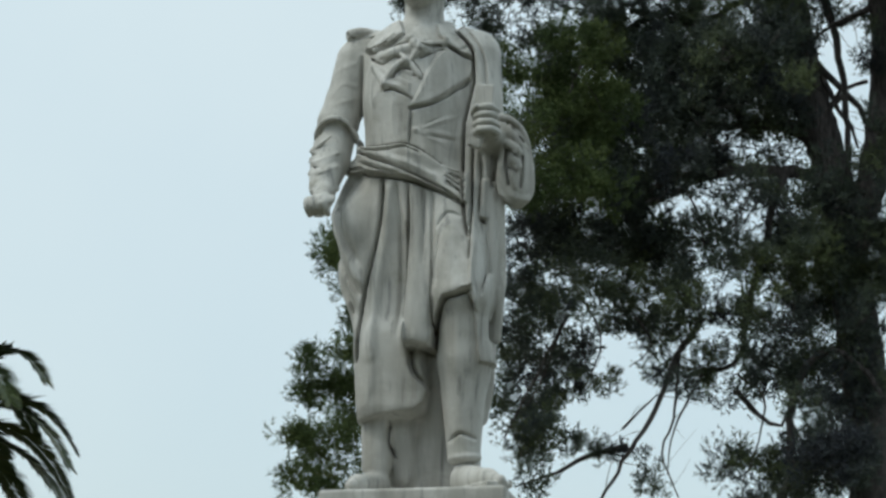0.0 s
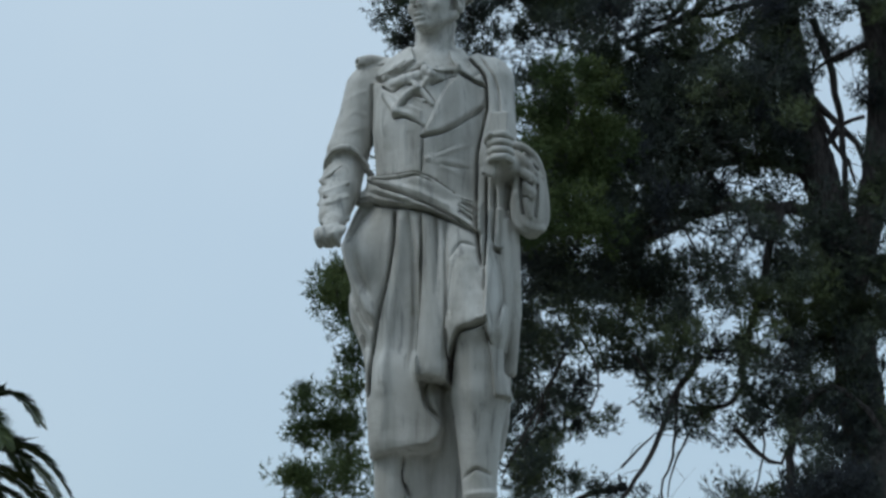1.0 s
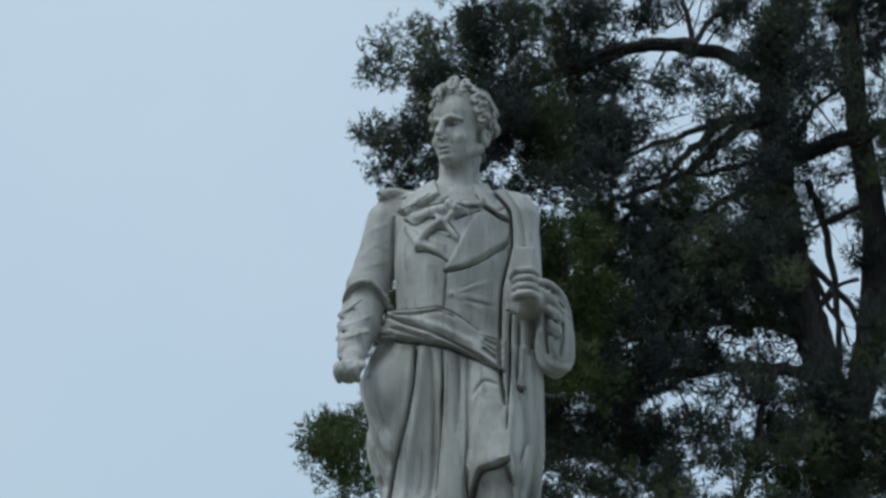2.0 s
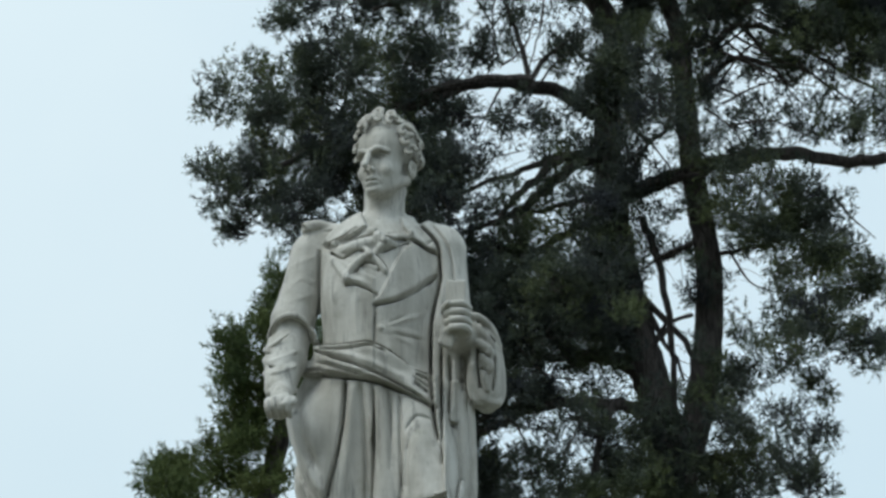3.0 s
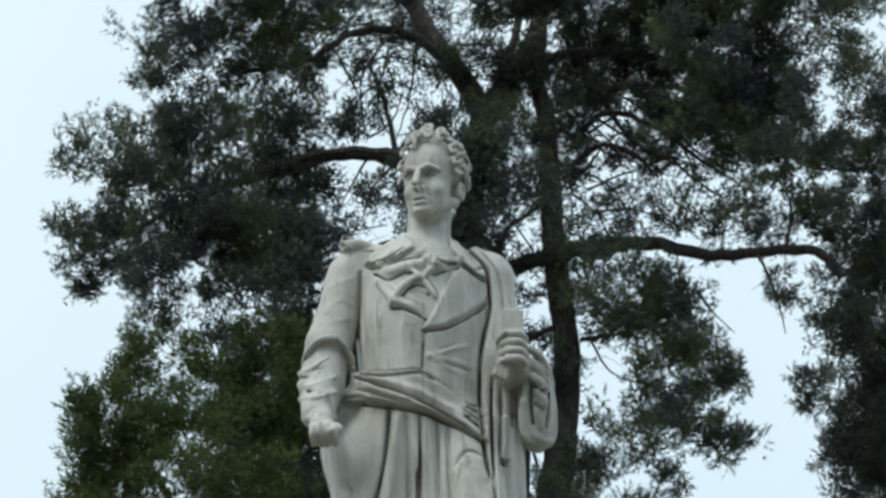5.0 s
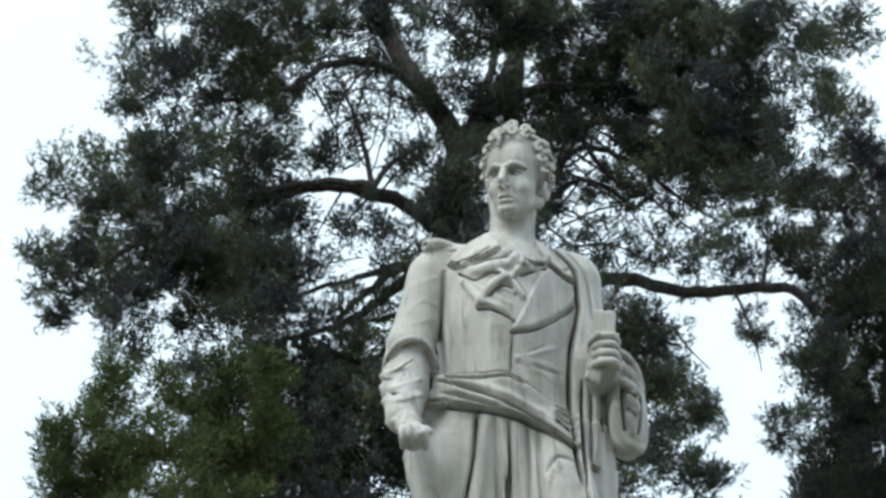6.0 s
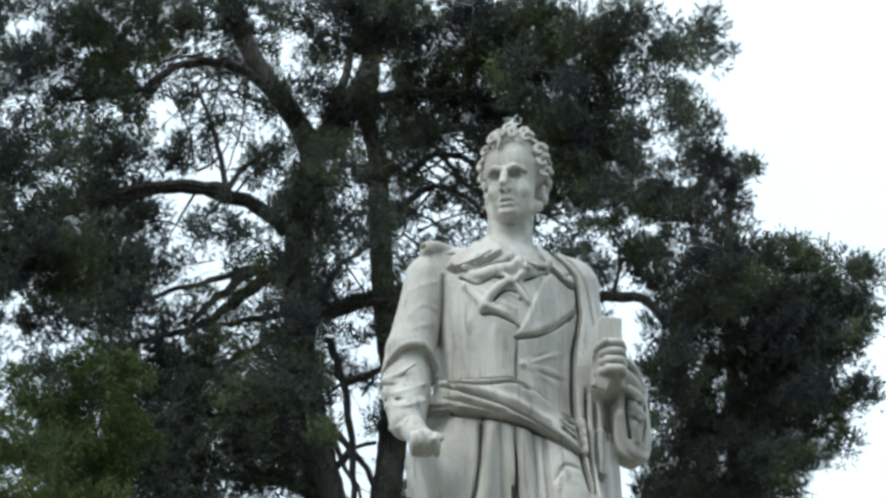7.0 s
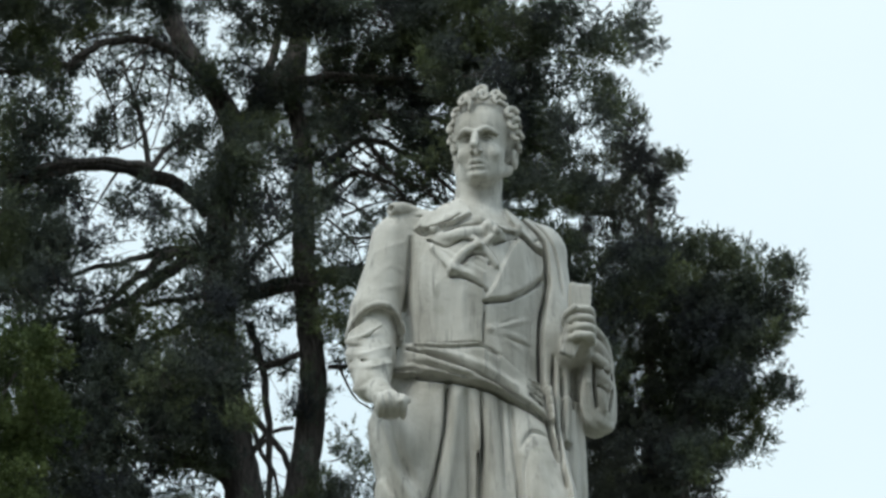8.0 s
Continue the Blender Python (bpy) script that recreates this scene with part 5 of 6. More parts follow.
deep(pine, 5.08, 21.00, 14.77, 0.48, 0.48, 1.00)
spray(pine, -4.24, 21.20, 14.54, 0.36, 0.36, 1.00)
spray(pine, -3.84, 21.70, 15.11, 0.41, 0.29, 1.00)
spray(pine, -3.44, 20.70, 14.05, 0.59, 0.39, 1.00)
spray(pine, -2.88, 22.10, 14.92, 0.58, 0.37, 1.00)
spray(pine, -2.01, 20.40, 14.67, 0.47, 0.31, 1.00)
spray(pine, -4.12, 21.40, 13.15, 0.40, 0.48, 1.00)
spray(pine, -3.54, 21.20, 13.15, 0.59, 0.51, 1.00)
spray(pine, -2.89, 21.70, 13.56, 0.52, 0.40, 1.00)
spray(pine, -2.01, 20.70, 13.44, 0.62, 0.43, 1.00)
spray(pine, -4.08, 22.10, 12.86, 0.32, 0.21, 1.00)
spray(pine, -3.26, 20.40, 12.34, 0.34, 0.17, 1.00)
spray(pine, -2.45, 21.40, 13.30, 0.44, 0.30, 1.00)
spray(pine, -2.22, 21.20, 14.08, 0.48, 0.32, 1.00)
spray(pine, -1.70, 21.70, 14.55, 0.41, 0.32, 1.00)
spray(pine, -4.30, 20.70, 13.21, 0.17, 0.17, 1.00)
spray(pine, -2.78, 22.10, 14.12, 0.49, 0.33, 1.00)
deep(pine, 1.53, 22.30, 15.14, 0.33, 0.42, 0.80)
spray(pine, 1.66, 22.80, 14.63, 0.33, 0.33, 0.50)
spray(pine, 2.76, 21.80, 14.63, 0.41, 0.37, 0.60)
spray(pine, 0.50, 23.20, 14.81, 0.34, 0.25, 0.50)
spray(pine, 2.68, 21.50, 15.21, 0.41, 0.24, 0.40)
deep(pine, 0.96, 22.50, 13.01, 0.41, 0.41, 0.70)
deep(pine, 1.52, 22.30, 13.01, 0.40, 0.40, 0.80)
deep(pine, 2.85, 22.80, 13.19, 0.41, 0.33, 0.70)
spray(pine, 3.71, 21.80, 12.80, 0.44, 0.36, 0.80)
spray(pine, 4.18, 23.20, 14.41, 0.51, 0.34, 0.40)
spray(pine, 3.43, 21.50, 13.97, 0.40, 0.32, 0.40)
spray(pine, 4.43, 22.50, 14.38, 0.42, 0.33, 0.35)
spray(pine, 2.12, 22.30, 16.61, 0.42, 0.25, 0.50)
spray(pine, 1.38, 22.80, 16.87, 0.34, 0.22, 0.40)
spray(pine, -0.15, 21.80, 16.02, 0.33, 0.33, 0.35)
spray(pine, 0.43, 23.20, 16.50, 0.35, 0.35, 0.35)
spray(pine, 0.01, 21.50, 14.18, 0.32, 0.40, 0.35)
spray(pine, 0.84, 22.50, 15.42, 0.33, 0.33, 0.35)
spray(pine, 1.68, 22.30, 15.87, 0.34, 0.21, 0.50)
spray(pine, 0.82, 22.80, 14.01, 0.42, 0.25, 0.50)
spray(pine, 3.93, 21.80, 12.46, 0.48, 0.44, 1.15)
spray(pine, 4.36, 22.30, 12.22, 0.53, 0.36, 1.15)
spray(pine, 3.61, 21.30, 11.79, 0.31, 0.31, 0.81)
spray(pine, 4.71, 22.70, 11.85, 0.57, 0.37, 1.15)
spray(pine, 3.89, 22.00, 11.29, 0.48, 0.32, 0.80)
spray(pine, 4.15, 21.80, 10.82, 0.55, 0.31, 1.15)
spray(pine, 4.82, 22.30, 10.81, 0.48, 0.24, 1.15)
spray(pine, 3.32, 21.30, 10.51, 0.38, 0.23, 0.80)
spray(pine, 3.23, 22.70, 12.71, 0.33, 0.33, 0.81)
spray(pine, 3.34, 21.00, 13.00, 0.47, 0.27, 0.81)
deep(pine, -1.00, 21.50, 12.02, 0.48, 0.40, 1.00)
deep(pine, -0.64, 22.00, 11.59, 0.56, 0.48, 0.80)
deep(pine, 0.42, 21.00, 11.39, 0.62, 0.46, 0.80)
spray(pine, -0.16, 22.40, 12.57, 0.57, 0.37, 0.60)
deep(pine, -0.14, 20.70, 9.72, 0.60, 0.34, 0.70)
deep(pine, -0.81, 21.70, 9.22, 0.47, 0.54, 0.80)
spray(pine, 0.20, 21.50, 9.06, 0.46, 0.38, 0.60)
deep(pine, -1.13, 22.00, 10.60, 0.36, 0.48, 0.90)
deep(pine, -0.52, 21.00, 10.45, 0.46, 0.38, 0.70)
spray(pine, 0.53, 22.40, 10.93, 0.48, 0.32, 0.60)
spray(pine, 0.76, 20.70, 9.54, 0.45, 0.30, 0.60)
deep(pine, 1.05, 21.70, 12.11, 0.36, 0.40, 0.70)
deep(pine, 1.17, 21.50, 8.65, 0.46, 0.31, 0.70)
deep(pine, 1.51, 22.00, 9.39, 0.39, 0.39, 0.80)
spray(pine, 3.14, 21.00, 9.40, 0.61, 0.34, 0.92)
spray(pine, 2.89, 22.40, 10.44, 0.40, 0.32, 0.60)
spray(pine, 3.44, 20.70, 8.63, 0.53, 0.38, 0.92)
spray(pine, 3.99, 21.70, 12.76, 0.40, 0.48, 0.80)
spray(pine, 3.39, 21.50, 12.12, 0.32, 0.32, 0.68)
spray(pine, 3.17, 22.00, 13.16, 0.33, 0.33, 0.68)
spray(pine, 3.88, 21.00, 10.64, 0.31, 0.39, 0.80)
spray(pine, 3.99, 22.40, 11.91, 0.33, 0.33, 0.80)
deep(pine, -1.25, 20.70, 12.41, 0.47, 0.39, 0.80)
deep(pine, -1.81, 21.70, 13.41, 0.57, 0.49, 1.00)
deep(pine, -2.12, 21.50, 13.77, 0.57, 0.41, 1.00)
deep(pine, -1.02, 22.00, 13.76, 0.66, 0.41, 0.80)
deep(pine, -2.94, 21.00, 12.75, 0.47, 0.40, 1.00)
spray(pine, 2.71, 22.40, 9.96, 0.32, 0.32, 0.60)
spray(pine, 0.84, 20.70, 12.50, 0.39, 0.31, 0.50)
deep(pine, 1.48, 21.70, 13.11, 0.32, 0.40, 0.80)
deep(pine, -2.13, 21.70, 11.66, 0.48, 0.65, 1.00)
deep(pine, -2.12, 22.20, 10.88, 0.49, 0.57, 1.00)
deep(pine, -2.03, 21.20, 9.77, 0.47, 0.55, 1.00)
deep(pine, -2.34, 22.60, 9.15, 0.41, 0.57, 1.00)
deep(pine, -1.22, 20.90, 9.56, 0.62, 0.54, 0.80)
deep(pine, -1.37, 21.90, 10.75, 0.56, 0.48, 0.80)
deep(pine, -0.29, 21.70, 11.37, 0.56, 0.56, 0.70)
deep(pine, -1.37, 22.20, 11.77, 0.49, 0.57, 0.80)
deep(pine, -1.36, 21.20, 8.45, 0.42, 0.39, 1.00)
deep(pine, -0.83, 22.60, 9.24, 0.49, 0.40, 0.80)
deep(pine, -0.28, 20.90, 8.10, 0.46, 0.46, 0.90)
deep(pine, 0.09, 21.90, 7.27, 0.51, 0.31, 0.80)
deep(pine, 0.96, 21.70, 9.49, 0.35, 0.28, 0.80)
spray(pine, 0.12, 22.20, 10.41, 0.48, 0.32, 0.60)
deep(pine, -2.31, 21.20, 7.79, 0.31, 0.46, 1.00)
deep(pine, -2.01, 22.60, 7.65, 0.28, 0.32, 0.70)
deep(pine, -1.73, 20.90, 7.94, 0.38, 0.34, 0.90)
spray(pine, -1.27, 21.90, 6.07, 0.39, 0.23, 0.60)
deep(pine, -2.32, 21.70, 6.55, 0.27, 0.39, 0.70)
deep(pine, 0.33, 22.20, 5.98, 0.35, 0.35, 0.80)
deep(pine, 1.04, 21.20, 7.71, 0.46, 0.46, 0.80)
deep(pine, 1.23, 22.60, 7.34, 0.32, 0.32, 0.80)
deep(pine, 1.62, 20.90, 5.82, 0.52, 0.52, 1.00)
deep(pine, 2.10, 21.90, 7.80, 0.39, 0.63, 0.80)
deep(pine, 1.77, 21.70, 8.72, 0.31, 0.47, 0.70)
deep(pine, 2.55, 22.20, 11.59, 0.20, 0.57, 0.80)
spray(pine, -0.27, 21.20, 6.85, 0.27, 0.30, 0.60)
spray(pine, 0.51, 22.60, 6.90, 0.32, 0.24, 0.60)
spray(pine, 0.42, 20.90, 8.53, 0.38, 0.38, 0.60)
spray(pine, -0.15, 21.90, 9.03, 0.36, 0.36, 0.60)
deep(pine, 0.14, 21.70, 12.26, 0.57, 0.32, 0.80)
deep(pine, 1.05, 22.20, 11.77, 0.49, 0.49, 0.80)
spray(pine, 0.59, 21.20, 7.73, 0.31, 0.31, 0.60)
spray(pine, -1.86, 22.60, 6.99, 0.20, 0.32, 0.50)
spray(pine, 1.36, 20.90, 6.43, 0.30, 0.38, 0.60)
deep(pine, 1.89, 21.90, 6.80, 0.31, 0.39, 0.70)
deep(pine, 2.20, 21.70, 5.69, 0.23, 0.38, 0.80)
deep(pine, 1.58, 22.20, 8.13, 0.24, 0.40, 0.70)
deep(pine, 4.77, 20.50, 16.91, 0.97, 0.57, 1.00)
deep(pine, 3.89, 21.00, 17.22, 0.74, 0.49, 1.00)
deep(pine, 5.64, 20.00, 16.88, 0.48, 0.36, 1.00)
deep(pine, 7.01, 21.40, 17.64, 0.34, 0.25, 0.90)
deep(pine, 6.26, 19.70, 16.22, 0.40, 0.24, 0.80)
deep(pine, 5.37, 20.70, 16.51, 0.73, 0.36, 1.00)
deep(pine, 6.98, 20.50, 16.78, 0.20, 0.25, 0.80)
deep(pine, 4.83, 21.00, 15.64, 0.64, 0.44, 1.00)
deep(pine, 4.24, 20.00, 15.81, 0.70, 0.39, 1.00)
deep(pine, 5.72, 21.40, 15.53, 0.57, 0.37, 0.90)
deep(pine, 5.88, 19.70, 14.98, 0.46, 0.31, 0.90)
deep(pine, 6.72, 20.70, 15.78, 0.28, 0.24, 0.80)
spray(pine, 5.15, 20.50, 14.21, 0.55, 0.35, 0.90)
deep(pine, 6.16, 21.00, 14.57, 0.48, 0.40, 0.90)
spray(pine, 5.61, 20.00, 14.43, 0.39, 0.31, 0.80)
deep(pine, 3.36, 21.40, 16.57, 0.49, 0.33, 0.90)
spray(pine, 4.87, 19.70, 13.10, 0.37, 0.30, 0.68)
deep(pine, 4.26, 20.70, 14.77, 0.39, 0.31, 0.80)
deep(pine, 2.35, 20.50, 16.85, 0.72, 0.48, 1.00)
deep(pine, 1.52, 21.00, 16.80, 0.56, 0.36, 0.80)
spray(pine, 1.75, 20.00, 14.22, 0.38, 0.30, 0.60)
spray(pine, 2.54, 21.40, 15.62, 0.32, 0.32, 0.50)
spray(pine, 2.02, 19.70, 13.61, 0.30, 0.30, 0.50)
deep(pine, 1.43, 21.50, 14.03, 0.39, 0.32, 0.80)
deep(pine, 1.15, 22.00, 14.49, 0.32, 0.40, 0.70)
deep(pine, 1.09, 21.00, 12.55, 0.46, 0.38, 0.70)
spray(pine, 0.74, 22.40, 12.48, 0.48, 0.32, 0.60)
deep(pine, 1.08, 20.70, 11.48, 0.37, 0.45, 0.80)
spray(pine, 0.87, 21.70, 11.02, 0.46, 0.38, 0.60)
spray(pine, 0.24, 21.50, 11.25, 0.46, 0.38, 0.60)
spray(pine, 0.07, 22.00, 13.06, 0.47, 0.32, 0.50)
deep(pine, -1.06, 21.00, 13.27, 0.54, 0.38, 1.00)
deep(pine, -1.71, 22.40, 14.17, 0.57, 0.32, 1.00)
deep(pine, -0.95, 20.70, 12.50, 0.45, 0.30, 0.70)
deep(pine, -2.04, 21.70, 13.18, 0.47, 0.31, 0.80)
deep(pine, -2.44, 21.50, 13.41, 0.31, 0.31, 0.70)
deep(pine, -0.54, 22.00, 12.37, 0.39, 0.31, 0.80)
deep(pine, -0.38, 21.00, 11.21, 0.37, 0.45, 0.70)
deep(pine, -0.00, 22.40, 10.81, 0.47, 0.31, 0.70)
deep(pine, 1.39, 20.70, 10.71, 0.30, 0.37, 0.70)
spray(pine, 4.36, 21.50, 11.95, 0.31, 0.27, 0.80)
spray(pine, 5.04, 22.90, 11.76, 0.45, 0.33, 0.92)
spray(pine, 4.03, 22.20, 11.19, 0.48, 0.36, 0.92)
spray(pine, 4.84, 22.00, 10.56, 0.39, 0.24, 0.92)
spray(pine, 3.81, 22.50, 10.62, 0.40, 0.28, 0.80)
spray(pine, 3.43, 21.50, 12.35, 0.39, 0.39, 0.92)
spray(pine, 4.19, 22.90, 13.05, 0.41, 0.33, 0.92)
spray(pine, 2.94, 21.20, 12.56, 0.31, 0.39, 0.80)
spray(pine, 4.41, 22.20, 12.62, 0.24, 0.32, 0.81)
spray(pine, 2.95, 22.00, 10.14, 0.39, 0.23, 0.80)
spray(pine, 4.19, 22.50, 10.21, 0.24, 0.16, 0.80)
spray(pine, 4.61, 21.50, 14.16, 0.32, 0.24, 0.40)
spray(pine, 5.52, 22.90, 14.77, 0.30, 0.21, 0.50)
deep(pine, -1.82, 22.00, 9.31, 0.56, 0.48, 1.00)
deep(pine, -1.03, 22.50, 10.23, 0.65, 0.49, 1.00)
deep(pine, -0.54, 21.50, 10.58, 0.55, 0.40, 1.00)
deep(pine, -1.86, 22.90, 11.42, 0.58, 0.58, 1.00)
deep(pine, 0.27, 21.20, 10.76, 0.55, 0.39, 0.80)
deep(pine, 0.65, 22.20, 11.55, 0.57, 0.49, 0.80)
deep(pine, 1.30, 22.00, 11.94, 0.49, 0.49, 0.90)
deep(pine, 1.42, 22.50, 11.25, 0.33, 0.49, 0.90)
deep(pine, 1.47, 21.50, 8.85, 0.39, 0.47, 0.80)
deep(pine, 1.91, 22.90, 8.51, 0.49, 0.49, 0.90)
deep(pine, 1.92, 21.20, 6.00, 0.45, 0.61, 1.00)
deep(pine, 2.29, 22.20, 7.07, 0.39, 0.63, 1.00)
deep(pine, 1.53, 22.00, 7.07, 0.39, 0.47, 0.70)
deep(pine, 0.85, 22.50, 7.50, 0.32, 0.32, 0.70)
deep(pine, -0.41, 21.50, 7.68, 0.39, 0.31, 0.80)
deep(pine, -1.21, 22.90, 8.33, 0.41, 0.28, 0.80)
deep(pine, -2.37, 21.20, 8.35, 0.31, 0.54, 1.00)
deep(pine, -2.61, 22.20, 7.36, 0.28, 0.48, 0.90)
deep(pine, -2.19, 22.00, 7.22, 0.28, 0.31, 0.70)
deep(pine, -0.85, 22.50, 8.56, 0.48, 0.40, 0.80)
deep(pine, -1.45, 21.50, 9.01, 0.47, 0.39, 0.90)
deep(pine, 0.23, 22.90, 8.10, 0.32, 0.32, 0.70)
deep(pine, 0.78, 21.20, 8.42, 0.31, 0.31, 0.70)
spray(pine, 0.15, 22.20, 9.25, 0.32, 0.32, 0.60)
deep(pine, 1.29, 22.00, 8.34, 0.32, 0.32, 0.70)
deep(pine, 1.01, 22.50, 5.91, 0.39, 0.39, 0.70)
deep(pine, 1.30, 21.50, 5.46, 0.38, 0.31, 0.80)
deep(pine, 0.60, 22.90, 5.67, 0.32, 0.24, 0.70)
spray(pine, -0.61, 21.20, 5.64, 0.23, 0.23, 0.50)
spray(pine, -1.92, 22.20, 6.14, 0.20, 0.24, 0.50)
deep(pine, 2.47, 22.00, 8.92, 0.24, 0.47, 1.00)
deep(pine, 2.03, 22.50, 9.22, 0.24, 0.40, 0.90)
deep(pine, 2.60, 21.50, 10.14, 0.20, 0.55, 0.90)
deep(pine, 1.38, 22.00, 14.81, 0.41, 0.50, 0.80)
spray(pine, 1.38, 22.50, 12.38, 0.33, 0.41, 0.60)
spray(pine, 1.50, 21.50, 13.63, 0.32, 0.32, 0.60)
spray(pine, 2.76, 22.90, 15.70, 0.52, 0.43, 0.60)
spray(pine, 2.51, 21.20, 13.47, 0.32, 0.32, 0.50)
spray(pine, 2.69, 22.20, 13.00, 0.33, 0.33, 0.60)
deep(pine, -1.18, 22.00, 14.56, 0.75, 0.33, 0.80)
spray(pine, -0.36, 22.50, 15.66, 0.68, 0.34, 0.60)
deep(pine, -1.63, 21.50, 15.08, 0.66, 0.49, 0.90)
deep(pine, 1.89, 22.90, 8.80, 0.48, 0.32, 0.90)
deep(pine, 1.55, 21.20, 8.64, 0.38, 0.38, 0.90)
deep(pine, 2.26, 22.20, 8.87, 0.39, 0.39, 0.80)
spray(pine, 3.13, 22.00, 10.97, 0.16, 0.16, 0.41)
spray(pine, 0.41, 22.50, 12.67, 0.41, 0.33, 0.60)
deep(pine, -0.22, 21.50, 11.58, 0.39, 0.32, 0.70)
deep(pine, -1.27, 22.90, 11.56, 0.33, 0.49, 0.90)
deep(pine, -1.00, 21.20, 9.72, 0.38, 0.38, 0.90)
deep(pine, -1.31, 22.20, 9.03, 0.24, 0.39, 1.00)
deep(pine, -0.29, 22.00, 8.88, 0.39, 0.31, 0.70)
deep(pine, 0.09, 22.00, 12.39, 0.39, 0.31, 0.70)
deep(pine, 0.43, 22.50, 12.09, 0.40, 0.32, 0.70)
deep(pine, -0.23, 21.50, 11.87, 0.38, 0.38, 0.80)
deep(pine, -0.66, 22.90, 12.19, 0.40, 0.40, 0.80)
spray(pine, 0.94, 21.20, 13.45, 0.31, 0.31, 0.60)
spray(pine, 0.83, 22.20, 15.46, 0.33, 0.41, 0.60)
deep(pine, 1.38, 22.00, 15.39, 0.41, 0.41, 0.70)
deep(pine, 1.53, 22.50, 13.33, 0.32, 0.48, 0.70)
deep(pine, 1.82, 21.50, 15.18, 0.40, 0.40, 0.70)
spray(pine, 2.39, 22.90, 15.50, 0.33, 0.33, 0.60)
deep(pine, -1.48, 21.20, 12.68, 0.54, 0.31, 0.80)
deep(pine, -0.47, 22.20, 12.86, 0.40, 0.32, 0.70)
deep(pine, 0.44, 22.00, 10.78, 0.46, 0.31, 0.80)
deep(pine, 1.24, 22.50, 10.88, 0.39, 0.31, 0.80)
deep(pine, -0.64, 21.50, 10.74, 0.45, 0.45, 1.00)
deep(pine, -1.33, 22.90, 14.85, 0.50, 0.25, 0.70)
deep(pine, -2.45, 21.20, 13.79, 0.47, 0.31, 0.80)
deep(pine, -3.20, 22.20, 15.24, 0.49, 0.41, 0.90)
deep(pine, -3.60, 22.00, 14.42, 0.40, 0.48, 1.00)
deep(pine, -3.58, 22.50, 13.78, 0.48, 0.48, 1.00)
deep(pine, 2.01, 22.30, 16.60, 0.42, 0.42, 0.70)
deep(pine, 2.58, 22.80, 16.51, 0.42, 0.42, 0.70)
deep(pine, 3.01, 21.80, 15.68, 0.49, 0.37, 0.70)
spray(pine, 3.65, 23.20, 15.64, 0.38, 0.38, 0.60)
spray(pine, 2.23, 21.50, 14.09, 0.35, 0.35, 0.60)
deep(pine, 3.35, 22.50, 14.40, 0.37, 0.37, 0.70)
spray(pine, 2.00, 22.30, 13.73, 0.40, 0.36, 0.60)
deep(pine, 3.27, 22.80, 16.93, 0.51, 0.34, 0.80)
deep(pine, 3.67, 21.80, 15.63, 0.41, 0.37, 0.80)
deep(pine, 4.20, 23.20, 16.90, 0.43, 0.39, 0.90)
spray(pine, 2.63, 21.50, 14.63, 0.32, 0.32, 0.60)
deep(pine, 1.70, 22.50, 15.76, 0.37, 0.37, 0.70)
deep(pine, 3.06, 22.30, 13.69, 0.32, 0.40, 0.70)
deep(pine, 1.90, 22.80, 14.91, 0.33, 0.41, 0.70)
deep(pine, 1.30, 21.80, 14.96, 0.40, 0.48, 0.70)
spray(pine, 6.79, 23.20, 14.23, 0.34, 0.42, 0.80)
spray(pine, 6.37, 21.50, 12.83, 0.28, 0.40, 0.92)
spray(pine, 6.35, 22.50, 12.52, 0.29, 0.41, 0.92)
spray(pine, 6.17, 22.30, 11.60, 0.24, 0.40, 0.92)
spray(pine, 6.95, 22.80, 12.74, 0.33, 0.50, 0.92)
deep(pine, 5.81, 21.80, 14.94, 0.41, 0.41, 0.80)
deep(pine, 6.39, 23.20, 14.76, 0.34, 0.34, 0.80)
deep(pine, 5.52, 21.50, 15.59, 0.41, 0.41, 0.80)
deep(pine, 6.39, 22.00, 17.75, 0.50, 0.36, 0.90)
deep(pine, 6.79, 22.60, 17.42, 0.45, 0.34, 0.90)
deep(pine, 6.01, 21.60, 16.43, 0.42, 0.34, 0.90)
deep(pine, 7.00, 22.20, 17.52, 0.40, 0.32, 0.90)
deep(pine, 6.01, 22.80, 17.81, 0.45, 0.36, 0.90)
spray(pine, 7.40, 22.40, 18.09, 0.34, 0.28, 0.90)
deep(pine, 1.72, 21.80, 5.94, 0.34, 0.34, 0.90)
spray(pine, 1.38, 22.20, 6.86, 0.34, 0.32, 0.90)
spray(pine, 0.72, 21.60, 7.09, 0.34, 0.28, 0.90)
finish(pine, lift=0.08)

low_pine = Tree("lower young pine with dense green foliage", 12, 0.070, 0.0148, 54, leaf=GREEN_NEEDLES)
limb(low_pine, 0.2, 0.1, (-3.51, 20.40, 4.11), (-3.54, 20.40, 7.07), (-3.17, 20.40, 9.39), (-2.58, 20.40, 10.61))
limb(low_pine, 0.05, 0.02, (-2.53, 20.30, 9.22), (-3.12, 20.30, 9.96), (-3.65, 20.30, 10.41))
limb(low_pine, 0.05, 0.02, (-2.52, 20.30, 9.67), (-1.83, 20.30, 10.43), (-1.42, 20.30, 11.21))
spray(low_pine, -2.53, 19.50, 11.00, 0.51, 0.25, 1.00)
spray(low_pine, -3.08, 20.00, 11.09, 0.26, 0.22, 1.00)
spray(low_pine, -3.16, 19.00, 10.22, 0.39, 0.28, 1.00)
spray(low_pine, -3.74, 20.40, 10.52, 0.22, 0.22, 1.00)
spray(low_pine, -2.37, 18.70, 9.99, 0.70, 0.45, 1.00)
